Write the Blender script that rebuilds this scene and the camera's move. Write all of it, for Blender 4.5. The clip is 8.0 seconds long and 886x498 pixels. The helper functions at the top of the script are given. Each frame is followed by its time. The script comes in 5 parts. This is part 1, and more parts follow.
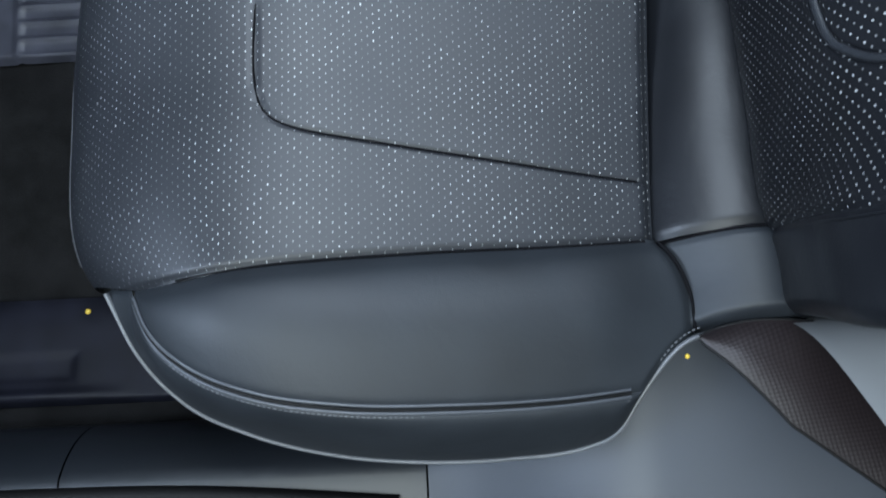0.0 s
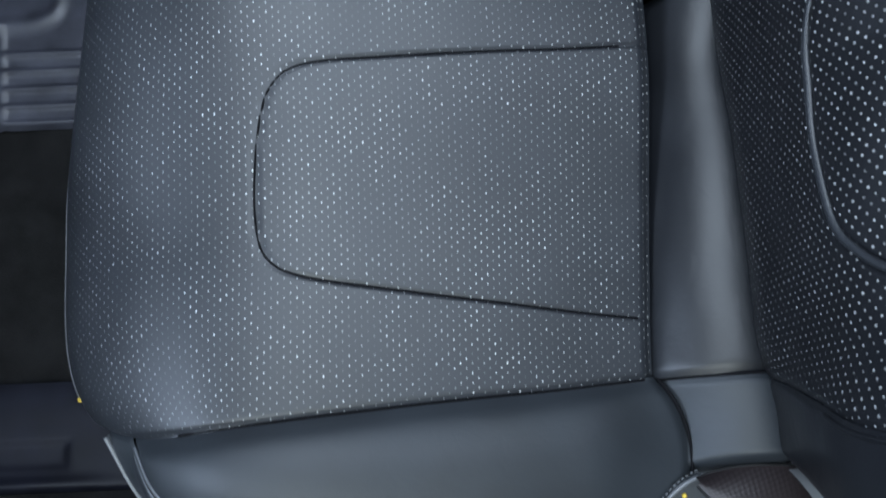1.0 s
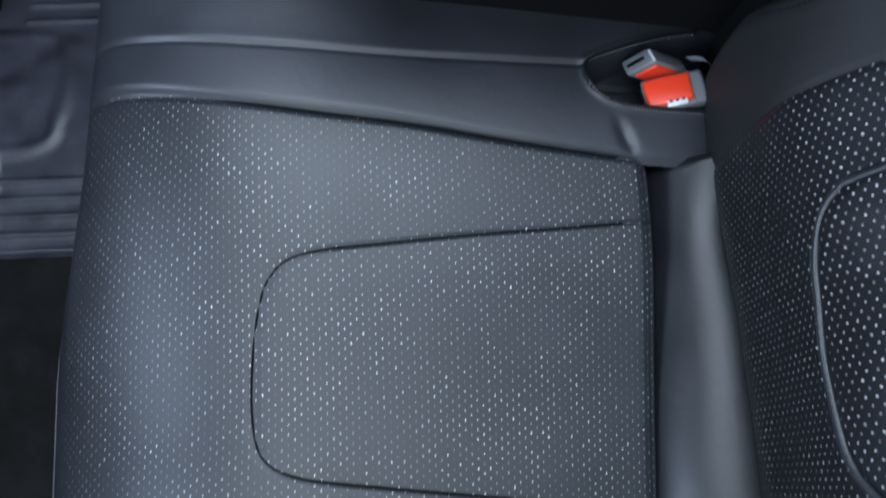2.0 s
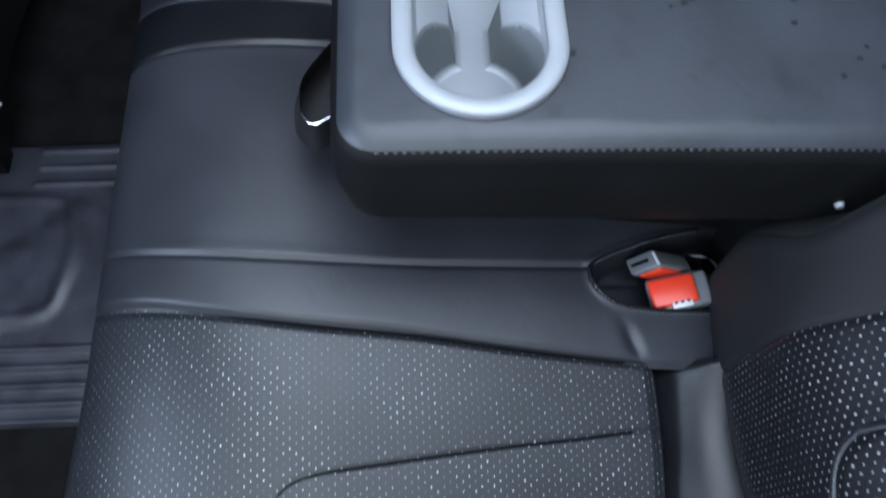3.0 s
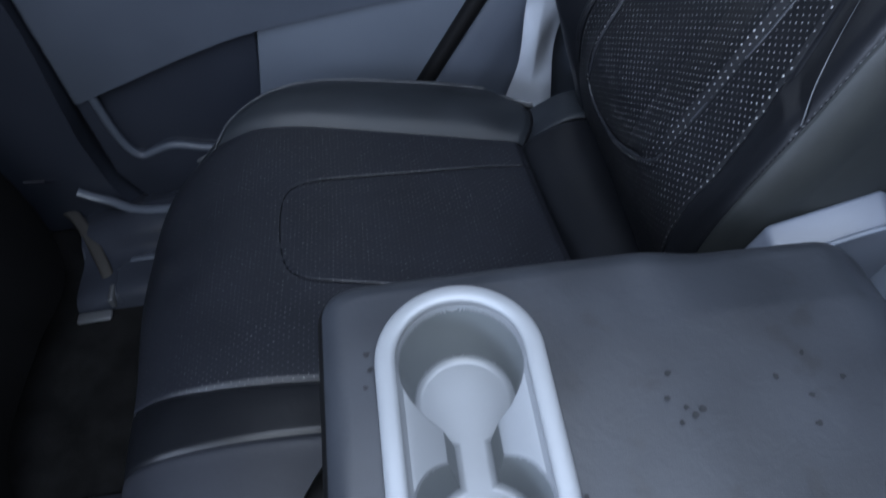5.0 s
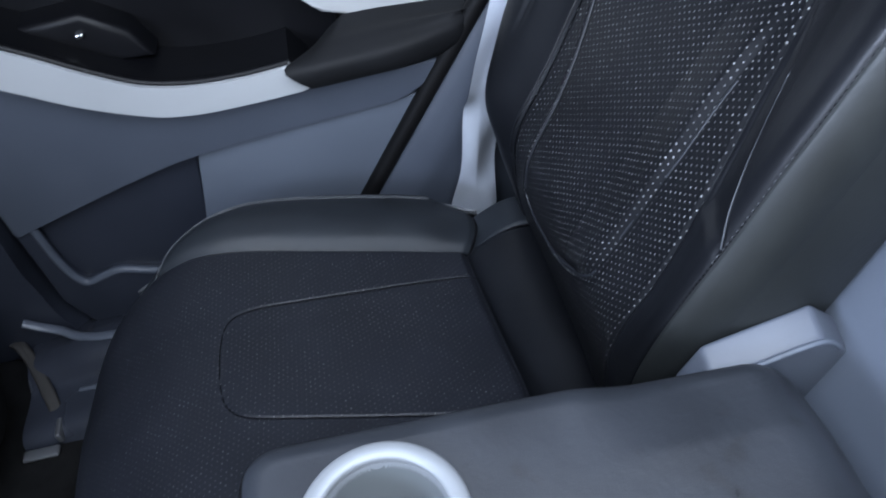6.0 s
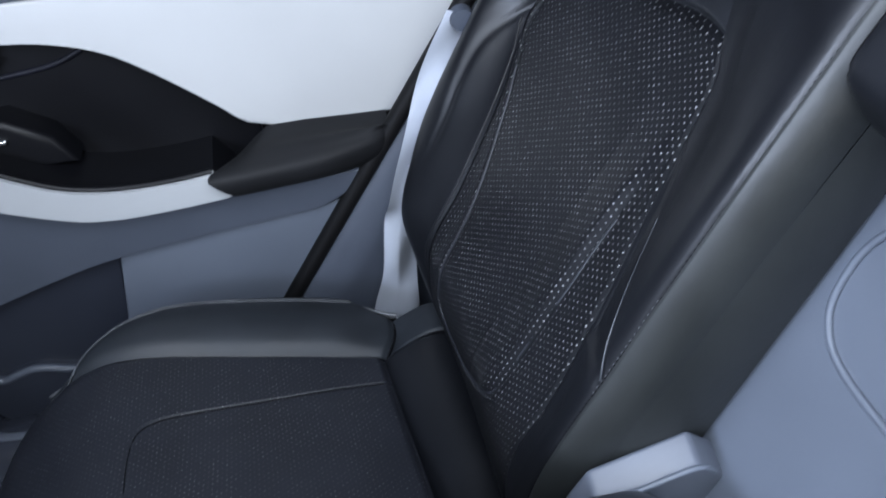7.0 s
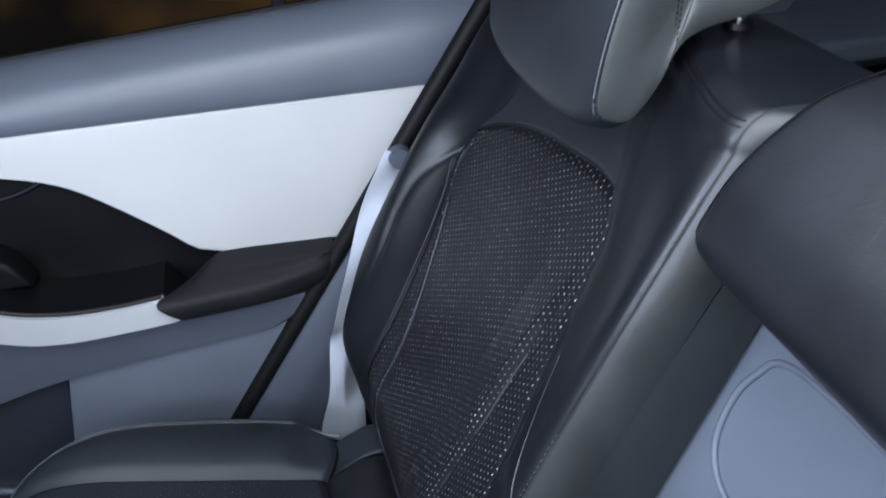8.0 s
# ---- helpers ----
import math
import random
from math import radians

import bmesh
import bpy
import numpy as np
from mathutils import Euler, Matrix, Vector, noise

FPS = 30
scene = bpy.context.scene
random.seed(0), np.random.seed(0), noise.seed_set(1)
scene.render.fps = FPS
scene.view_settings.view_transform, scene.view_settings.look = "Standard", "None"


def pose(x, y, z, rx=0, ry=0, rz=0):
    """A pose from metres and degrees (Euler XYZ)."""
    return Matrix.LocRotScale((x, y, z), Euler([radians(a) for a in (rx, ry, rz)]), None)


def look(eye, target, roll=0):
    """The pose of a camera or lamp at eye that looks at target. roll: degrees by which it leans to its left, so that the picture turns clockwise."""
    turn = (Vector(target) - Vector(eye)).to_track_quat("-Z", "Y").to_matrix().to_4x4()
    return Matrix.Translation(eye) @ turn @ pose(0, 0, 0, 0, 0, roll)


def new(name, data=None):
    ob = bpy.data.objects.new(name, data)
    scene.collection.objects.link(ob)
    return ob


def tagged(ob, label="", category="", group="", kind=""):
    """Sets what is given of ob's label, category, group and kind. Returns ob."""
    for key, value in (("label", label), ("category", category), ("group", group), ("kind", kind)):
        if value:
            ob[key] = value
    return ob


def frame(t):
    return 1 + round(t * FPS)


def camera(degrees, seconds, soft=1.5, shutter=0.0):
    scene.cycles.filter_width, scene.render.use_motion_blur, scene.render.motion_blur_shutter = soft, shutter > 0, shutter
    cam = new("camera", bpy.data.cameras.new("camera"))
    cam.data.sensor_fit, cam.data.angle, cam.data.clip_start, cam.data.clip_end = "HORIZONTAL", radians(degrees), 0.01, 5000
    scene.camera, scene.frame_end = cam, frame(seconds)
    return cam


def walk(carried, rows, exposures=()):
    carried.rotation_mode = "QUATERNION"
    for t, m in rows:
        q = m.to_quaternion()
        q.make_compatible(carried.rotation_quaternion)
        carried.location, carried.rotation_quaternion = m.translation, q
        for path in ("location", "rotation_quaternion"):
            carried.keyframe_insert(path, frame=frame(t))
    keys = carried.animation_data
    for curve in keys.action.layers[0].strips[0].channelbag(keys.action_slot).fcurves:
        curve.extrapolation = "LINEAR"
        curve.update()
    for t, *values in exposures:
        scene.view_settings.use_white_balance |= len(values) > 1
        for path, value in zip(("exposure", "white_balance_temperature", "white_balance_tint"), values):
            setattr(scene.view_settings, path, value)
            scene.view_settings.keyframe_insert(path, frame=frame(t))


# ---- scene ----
cam = camera(60.4, 8.0, 1.7, 0.4)
PATH = [
    (0, (0.012, 0.076, 0.947), (-0.037, 0.683, -0.959), -7.3),
    (0.5, (0.006, 0.14, 0.967), (-0.011, 0.692, -0.955), -4.3),
    (1, (0.0, 0.212, 0.986), (0.001, 0.728, -0.947), -2.4),
    (1.2, (-0.002, 0.234, 0.992), (-0.005, 0.764, -0.937), -2.6),
    (2.3, (-0.004, 0.37, 1.018), (0.045, 1.01, -0.877), 1.8),
    (2.5, (-0.015, 0.387, 1.026), (0.047, 1.074, -0.851), 2.2),
    (3, (-0.009, 0.436, 1.041), (0.04, 1.236, -0.792), 1.1),
    (3.5, (-0.007, 0.48, 1.054), (0.037, 1.389, -0.727), -0.5),
    (4, (0.002, 0.519, 1.067), (-0.004, 1.545, -0.65), -3.7),
    (4.5, (0.006, 0.566, 1.079), (-0.001, 1.681, -0.581), -5.6),
    (5, (0.022, 0.594, 1.091), (0.059, 1.824, -0.486), -7.2),
    (5.2, (0.029, 0.604, 1.092), (0.081, 1.884, -0.443), -7.8),
    (6.3, (0.091, 0.637, 1.126), (0.262, 2.026, -0.302), -7.0),
    (6.5, (0.1, 0.636, 1.136), (0.317, 2.048, -0.264), -5.5),
    (7, (0.126, 0.636, 1.162), (0.41, 2.102, -0.168), -3.6),
    (7.5, (0.155, 0.625, 1.187), (0.497, 2.166, -0.041), -2.9),
    (8, (0.172, 0.604, 1.214), (0.564, 2.214, 0.094), -1.9),
]
EXPOSURES = [(0, 0.02, 6320, 10), (1.2, -0.07, 6250, 10), (2.5, -0.12, 6200, 12), (4.0, -0.26, 6280, 15), (4.6, -0.40, 6200, 16), (5.2, -0.38, 6150, 16), (6.5, 0.12, 6450, 16), (7.2, 0.02, 6550, 16), (8.0, 0.02, 6600, 16)]
walk(cam, [(t, look(eye, target, roll)) for t, eye, target, roll in PATH], EXPOSURES)

# x runs to the car's rear, y from the open near door to the far door, z up from the floor pan.
YC = 0.803
YB = 0.797

# ---- light ----
world = bpy.data.worlds.new("night_surroundings")
scene.world = world
world.use_nodes = True
world.node_tree.nodes["Background"].inputs["Color"].default_value = (0.55, 0.62, 0.75, 1)
world.node_tree.nodes["Background"].inputs["Strength"].default_value = 0.006


def area(name, m, sx, sy, watts, colour):
    data = bpy.data.lights.new(name, "AREA")
    data.shape, data.size, data.size_y, data.energy, data.color = "RECTANGLE", sx, sy, watts, colour
    ob = new(name, data)
    ob.matrix_basis = m
    return ob


# blue-white lamps, unseen and assumed: one overhead, one ahead that lights the seat edges
area("unseen_overhead_light", pose(0.11, 0.70, 1.41), 0.9, 0.75, 20.5, (0.75, 0.87, 1.0))
area("unseen_front_light", look((-1.20, 0.10, 1.22), (0.35, 0.95, 0.88)), 0.8, 0.42, 54, (0.66, 0.80, 1.0))
# neutral hall light, unseen and assumed: steeply through the open near door, and from beyond it
area("hall_ceiling_light", pose(-0.2, -1.0, 2.2), 1.6, 1.9, 57, (0.86, 0.97, 0.98))
area("open_door_light", look((0.0, -0.65, 1.20), (0.30, 1.0, 0.90)), 1.0, 0.5, 7.5, (0.90, 0.98, 0.97))


# ---- materials ----
def nodes_of(name):
    m = bpy.data.materials.new(name)
    m.use_nodes = True
    nt = m.node_tree
    return m, nt, nt.nodes["Principled BSDF"]


def link(nt, a, b):
    nt.links.new(a, b)


def node(nt, kind, **values):
    n = nt.nodes.new(kind)
    for k, v in values.items():
        n.inputs[k].default_value = v
    return n


def calc(nt, op, a, b=None, c=None):
    n = nt.nodes.new("ShaderNodeMath")
    n.operation = op
    for i, v in enumerate((a, b, c)):
        if v is None:
            continue
        if isinstance(v, (int, float)):
            n.inputs[i].default_value = v
        else:
            nt.links.new(v, n.inputs[i])
    return n.outputs[0]


def ramp(nt, fac, low, high, a=0.3, b=0.7):
    n = nt.nodes.new("ShaderNodeValToRGB")
    n.color_ramp.elements[0].position, n.color_ramp.elements[1].position = a, b
    n.color_ramp.elements[0].color, n.color_ramp.elements[1].color = (*low, 1), (*high, 1)
    nt.links.new(fac, n.inputs[0])
    return n.outputs[0]


def surface(name, colour, rough=0.5, metal=0.0, grain=900.0, relief=0.05, spread=0.25, blotch=9.0, rough_spread=0.1, sheen=0.0, coat=0.0, specular=0.5):
    """A plain material with blotches, fine grain and relief at real size."""
    m, nt, bsdf = nodes_of(name)
    where = nt.nodes.new("ShaderNodeTexCoord").outputs["Object"]
    big = node(nt, "ShaderNodeTexNoise", Scale=blotch, Detail=4.0)
    fine = node(nt, "ShaderNodeTexNoise", Scale=grain, Detail=2.0)
    link(nt, where, big.inputs["Vector"])
    link(nt, where, fine.inputs["Vector"])
    mix = calc(nt, "ADD", calc(nt, "MULTIPLY", big.outputs[0], 0.7), calc(nt, "MULTIPLY", fine.outputs[0], 0.3))
    lo, hi = [c * (1 - spread) for c in colour], [min(1, c * (1 + spread)) for c in colour]
    link(nt, ramp(nt, mix, lo, hi), bsdf.inputs["Base Color"])
    r = calc(nt, "ADD", calc(nt, "MULTIPLY", big.outputs[0], 2 * rough_spread), rough - rough_spread)
    link(nt, r, bsdf.inputs["Roughness"])
    bsdf.inputs["Metallic"].default_value = metal
    bsdf.inputs["Specular IOR Level"].default_value = specular
    bsdf.inputs["Sheen Weight"].default_value = sheen
    bsdf.inputs["Coat Weight"].default_value = coat
    if relief:
        bump = node(nt, "ShaderNodeBump", Strength=relief, Distance=0.001)
        link(nt, fine.outputs[0], bump.inputs["Height"])
        link(nt, bump.outputs[0], bsdf.inputs["Normal"])
    return m


def leather(name, colour, rough=0.42, smudge=0.0, specular=0.5):
    """Soft black leatherette: pebbled grain, faint creases, uneven sheen."""
    m, nt, bsdf = nodes_of(name)
    where = nt.nodes.new("ShaderNodeTexCoord").outputs["Object"]
    pebble = node(nt, "ShaderNodeTexVoronoi", Scale=900.0)
    big = node(nt, "ShaderNodeTexNoise", Scale=14.0, Detail=5.0)
    creases = node(nt, "ShaderNodeTexNoise", Scale=120.0, Detail=3.0)
    folds = node(nt, "ShaderNodeTexNoise", Scale=38.0, Detail=3.0, Distortion=1.2)
    for n in (pebble, big, creases, folds):
        link(nt, where, n.inputs["Vector"])
    colours = ramp(nt, big.outputs[0], [c * 0.8 for c in colour], [c * 1.2 for c in colour])
    if smudge:
        spots = node(nt, "ShaderNodeTexNoise", Scale=34.0, Detail=3.0)
        link(nt, where, spots.inputs["Vector"])
        dirt = ramp(nt, spots.outputs[0], (0, 0, 0), (1, 1, 1), 0.62, 0.72)
        mixer = nt.nodes.new("ShaderNodeMix")
        mixer.data_type = "RGBA"
        link(nt, calc(nt, "MULTIPLY", dirt, smudge), mixer.inputs[0])
        link(nt, colours, mixer.inputs[6])
        mixer.inputs[7].default_value = (0.0095, 0.0108, 0.0132, 1)
        colours = mixer.outputs[2]
    link(nt, colours, bsdf.inputs["Base Color"])
    link(nt, calc(nt, "ADD", calc(nt, "MULTIPLY", big.outputs[0], 0.16), rough - 0.08), bsdf.inputs["Roughness"])
    height = calc(nt, "ADD", calc(nt, "MULTIPLY", pebble.outputs["Distance"], 0.5), calc(nt, "ADD", calc(nt, "MULTIPLY", creases.outputs[0], 1.2), calc(nt, "MULTIPLY", folds.outputs[0], 3.0)))
    bump = node(nt, "ShaderNodeBump", Strength=0.12, Distance=0.001)
    link(nt, height, bump.inputs["Height"])
    link(nt, bump.outputs[0], bsdf.inputs["Normal"])
    bsdf.inputs["Specular IOR Level"].default_value = specular
    return m


def perforated(name, colour, rough=0.45, pitch_u=0.0048, pitch_v=0.0074, half_u=0.0006, half_v=0.0010, least=0.18, specular=0.5):
    """Leatherette with staggered slit perforations, cut through to what lies beneath."""
    m, nt, bsdf = nodes_of(name)
    uv = nt.nodes.new("ShaderNodeUVMap")
    split = nt.nodes.new("ShaderNodeSeparateXYZ")
    link(nt, uv.outputs[0], split.inputs[0])
    u = calc(nt, "DIVIDE", split.outputs[0], pitch_u)
    col = calc(nt, "FLOOR", u)
    v = calc(nt, "ADD", calc(nt, "DIVIDE", split.outputs[1], pitch_v), calc(nt, "MULTIPLY", calc(nt, "FLOORED_MODULO", col, 2.0), 0.5))
    row = calc(nt, "FLOOR", v)
    cell = nt.nodes.new("ShaderNodeCombineXYZ")
    link(nt, col, cell.inputs[0])
    link(nt, row, cell.inputs[1])
    rnd = nt.nodes.new("ShaderNodeTexWhiteNoise")
    rnd.noise_dimensions = "2D"
    link(nt, cell.outputs[0], rnd.inputs["Vector"])
    where = nt.nodes.new("ShaderNodeTexCoord").outputs["Object"]
    fu = calc(nt, "MULTIPLY", calc(nt, "SUBTRACT", calc(nt, "FRACT", u), 0.5), pitch_u / half_u)
    fv = calc(nt, "MULTIPLY", calc(nt, "SUBTRACT", calc(nt, "FRACT", v), 0.5), pitch_v / half_v)
    # slits lean a little, and no two are punched alike
    fu = calc(nt, "ADD", fu, calc(nt, "MULTIPLY", fv, 0.25))
    r2 = calc(nt, "ADD", calc(nt, "MULTIPLY", fu, fu), calc(nt, "MULTIPLY", fv, fv))
    size = calc(nt, "ADD", calc(nt, "MULTIPLY", calc(nt, "POWER", rnd.outputs["Value"], 2.6), 1.18 - least), least)
    hole = calc(nt, "LESS_THAN", r2, size)
    big = node(nt, "ShaderNodeTexNoise", Scale=14.0, Detail=5.0)
    link(nt, where, big.inputs["Vector"])
    link(nt, ramp(nt, big.outputs[0], [c * 0.85 for c in colour], [c * 1.15 for c in colour]), bsdf.inputs["Base Color"])
    link(nt, calc(nt, "ADD", calc(nt, "MULTIPLY", big.outputs[0], 0.14), rough - 0.07), bsdf.inputs["Roughness"])
    pebble = node(nt, "ShaderNodeTexVoronoi", Scale=900.0)
    link(nt, where, pebble.inputs["Vector"])
    bump = node(nt, "ShaderNodeBump", Strength=0.12, Distance=0.001)
    link(nt, pebble.outputs["Distance"], bump.inputs["Height"])
    link(nt, bump.outputs[0], bsdf.inputs["Normal"])
    bsdf.inputs["Specular IOR Level"].default_value = specular
    link(nt, calc(nt, "SUBTRACT", 1.0, hole), bsdf.inputs["Alpha"])
    return m


def webbing_material(name, colour):
    """Woven belt: fine cross ribs and twill."""
    m, nt, bsdf = nodes_of(name)
    uv = nt.nodes.new("ShaderNodeUVMap")
    split = nt.nodes.new("ShaderNodeSeparateXYZ")
    link(nt, uv.outputs[0], split.inputs[0])
    a = calc(nt, "SINE", calc(nt, "MULTIPLY", split.outputs[0], 1500.0))
    b = calc(nt, "SINE", calc(nt, "MULTIPLY", split.outputs[1], 1250.0))
    h = calc(nt, "MULTIPLY", a, b)
    link(nt, ramp(nt, h, [c * 0.8 for c in colour], [c * 1.3 for c in colour], 0.1, 0.9), bsdf.inputs["Base Color"])
    bump = node(nt, "ShaderNodeBump", Strength=0.14, Distance=0.0008)
    link(nt, h, bump.inputs["Height"])
    link(nt, bump.outputs[0], bsdf.inputs["Normal"])
    bsdf.inputs["Roughness"].default_value = 0.5
    return m


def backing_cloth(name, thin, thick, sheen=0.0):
    """Felt under the perforations; pale and dark spots paint which holes catch light."""
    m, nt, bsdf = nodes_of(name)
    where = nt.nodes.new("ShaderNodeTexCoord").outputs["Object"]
    hole_spots = node(nt, "ShaderNodeTexVoronoi", Scale=230.0)
    lit_patches = node(nt, "ShaderNodeTexNoise", Scale=17.0, Detail=2.0)
    for n in (hole_spots, lit_patches):
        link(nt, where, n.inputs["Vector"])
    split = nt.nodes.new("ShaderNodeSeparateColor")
    link(nt, hole_spots.outputs["Color"], split.inputs[0])
    spot_tone = calc(nt, "POWER", split.outputs[0], 1.1)
    patch = calc(nt, "MULTIPLY", calc(nt, "SUBTRACT", lit_patches.outputs[0], 0.18), 2.0)
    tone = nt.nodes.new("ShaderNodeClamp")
    link(nt, calc(nt, "MULTIPLY", spot_tone, patch), tone.inputs[0])
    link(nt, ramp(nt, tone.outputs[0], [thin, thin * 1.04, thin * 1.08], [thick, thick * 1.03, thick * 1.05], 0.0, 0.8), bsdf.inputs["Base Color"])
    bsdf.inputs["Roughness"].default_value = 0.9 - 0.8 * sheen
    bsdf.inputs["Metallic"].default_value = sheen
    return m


LEATHER = leather("black_leatherette", (0.0050, 0.0057, 0.0076), 0.38, specular=0.38)
SOFT_LEATHER = leather("soft_black_leatherette", (0.0138, 0.0168, 0.0212), 0.53, specular=0.40)
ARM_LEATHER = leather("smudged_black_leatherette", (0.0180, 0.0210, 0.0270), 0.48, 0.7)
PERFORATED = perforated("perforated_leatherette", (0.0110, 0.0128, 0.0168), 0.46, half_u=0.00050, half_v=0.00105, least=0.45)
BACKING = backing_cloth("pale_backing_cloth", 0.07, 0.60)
# dimmer copy of the backing: paints the far seat's weaker light
SHADED_BACKING = backing_cloth("shaded_backing_cloth", 0.05, 0.22)
BACK_FELT = backing_cloth("grey_backing_film", 0.10, 0.42, 0.2)
PERFORATED_BACK = perforated("perforated_back_leatherette", (0.0045, 0.0051, 0.0068), 0.42, 0.0052, 0.0076, 0.00080, 0.00104, 0.6, 0.3)
# darker copy of the seat cover, the far seat's shade in its colour
SHADED_PERFORATED = perforated("shaded_perforated_leatherette", (0.0090, 0.0103, 0.0148), 0.46, half_u=0.00046, half_v=0.00092, least=0.5, specular=0.38)
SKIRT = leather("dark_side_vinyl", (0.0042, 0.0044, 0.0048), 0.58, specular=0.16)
# side vinyls: part of their lighter tone is painted-in side light
LIT_SIDE_VINYL = leather("lit_side_vinyl", (0.0140, 0.0160, 0.0165), 0.46)
LIT_HEAD_VINYL = leather("lit_headrest_vinyl", (0.028, 0.031, 0.0315), 0.45)
MATTE = leather("matte_black_leatherette", (0.0066, 0.0071, 0.0086), 0.7, specular=0.3)
# lighter copy of the black leatherette for parts that catch light
LIT_LEATHER = leather("lit_black_leatherette", (0.0168, 0.0186, 0.0242), 0.46)
CENTRE_LEATHER = leather("sheen_black_leatherette", (0.0070, 0.0080, 0.0106), 0.42, specular=0.44)
HALF_LIT_LEATHER = leather("half_lit_leatherette", (0.0125, 0.0142, 0.0178), 0.46, specular=0.45)
LIT_EDGE = surface("lit_edge_leatherette", (0.055, 0.06, 0.07), 0.4, grain=1500, relief=0.05)
THREAD = surface("pale_thread", (0.095, 0.10, 0.11), 0.6, grain=2000, relief=0.0)
FAINT_THREAD = surface("dim_grey_thread", (0.045, 0.048, 0.055), 0.5, grain=2000, relief=0.0)
DARK_THREAD = surface("dark_thread", (0.003, 0.003, 0.004), 0.9, grain=2000, relief=0.0, specular=0.1)
PIPING = surface("grey_piping", (0.105, 0.11, 0.12), 0.35, grain=1500, relief=0.03)
SILVER = surface("satin_silver_plastic", (0.23, 0.244, 0.262), 0.43, 0.22, grain=2500, relief=0.02, spread=0.06)
SHADED_WALL = surface("shaded_cup_plastic", (0.115, 0.128, 0.135), 0.46, 0.15, grain=2500, relief=0.02, spread=0.06)
GREY = surface("blue_grey_trim_plastic", (0.058, 0.068, 0.090), 0.5, grain=1600, relief=0.10, spread=0.10)
SOFT_GREY = surface("blue_grey_soft_trim", (0.082, 0.094, 0.120), 0.40, grain=1100, relief=0.14, spread=0.08)
QUARTER_GREY = surface("blue_grey_quarter_plastic", (0.036, 0.042, 0.054), 0.5, grain=1600, relief=0.10, spread=0.10)
LIGHT_GREY = surface("light_grey_trim_plastic", (0.096, 0.112, 0.142), 0.5, grain=1600, relief=0.10, spread=0.08)
GLOSSY_SILL = surface("shiny_dark_sill_plastic", (0.030, 0.034, 0.046), 0.27, grain=1600, relief=0.08, spread=0.15)
DARK_GREY = surface("dark_grey_trim_plastic", (0.0205, 0.0240, 0.0345), 0.40, grain=1600, relief=0.10, spread=0.12)
SHADED_SILL = surface("dark_sill_plastic", (0.0085, 0.0105, 0.0140), 0.36, grain=1600, relief=0.10, spread=0.12)
WHITE = surface("white_door_leatherette", (0.448, 0.453, 0.456), 0.5, grain=1200, relief=0.05, spread=0.03)
PALE = surface("silver_white_trim", (0.44, 0.455, 0.47), 0.35, 0.15, grain=2000, relief=0.02, spread=0.04)
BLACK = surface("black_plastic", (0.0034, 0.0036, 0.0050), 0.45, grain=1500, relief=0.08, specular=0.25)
RUBBER = surface("black_rubber", (0.004, 0.004, 0.0045), 0.6, grain=1200, relief=0.08, specular=0.2)
CARPET = surface("black_carpet", (0.0085, 0.0085, 0.0090), 0.95, grain=700, relief=0.9, spread=0.5, blotch=30, specular=0.1)
MAT = surface("grey_rubber_mat", (0.035, 0.037, 0.050), 0.40, grain=900, relief=0.2, spread=0.55, blotch=26, rough_spread=0.18)
DARK_MAT = surface("dark_rubber_mat", (0.0050, 0.0056, 0.0105), 0.55, grain=900, relief=0.2, spread=0.5, blotch=22, rough_spread=0.15, specular=0.22)
DRIED = surface("dried_dark_dirt", (0.0085, 0.0095, 0.0115), 0.6, grain=1500, relief=0.05, specular=0.3)
CHROME = surface("chrome", (0.8, 0.81, 0.83), 0.12, 1.0, relief=0.0, spread=0.05)
RED = surface("red_button_plastic", (0.53, 0.032, 0.010), 0.3, grain=2000, relief=0.0, spread=0.04)
BUCKLE_GREY = surface("grey_buckle_plastic", (0.11, 0.115, 0.125), 0.35, grain=2000, relief=0.03)
BUCKLE_EDGE = surface("pale_buckle_plastic", (0.45, 0.46, 0.48), 0.3, grain=2000, relief=0.03)
WEBBING = webbing_material("dark_belt_webbing", (0.012, 0.0075, 0.0085))
STEEL = surface("dull_steel", (0.10, 0.105, 0.115), 0.4, 0.3, relief=0.02)
TAUPE = surface("taupe_carpet_edge", (0.045, 0.043, 0.042), 0.9, grain=700, relief=0.6, specular=0.1)
STRAP = webbing_material("black_strap_webbing", (0.008, 0.008, 0.010))
PALE_WEBBING = surface("pale_grey_belt", (0.41, 0.44, 0.50), 0.32, 0.1, grain=1800, relief=0.25, spread=0.10)
SEAT_BLACK = surface("black_seat_cloth", (0.003, 0.003, 0.0035), 0.9, grain=900, relief=0.3, specular=0.1)
HEADLINER = surface("grey_headliner", (0.16, 0.165, 0.17), 0.9, grain=900, relief=0.3)
YELLOW = surface("yellow_clip", (0.6, 0.42, 0.05), 0.5, relief=0.0)


def glass_material():
    m, nt, bsdf = nodes_of("tinted_glass")
    bsdf.inputs["Base Color"].default_value = (0.55, 0.55, 0.52, 1)
    bsdf.inputs["Roughness"].default_value = 0.02
    bsdf.inputs["Transmission Weight"].default_value = 1.0
    bsdf.inputs["IOR"].default_value = 1.05
    return m


GLASS = glass_material()


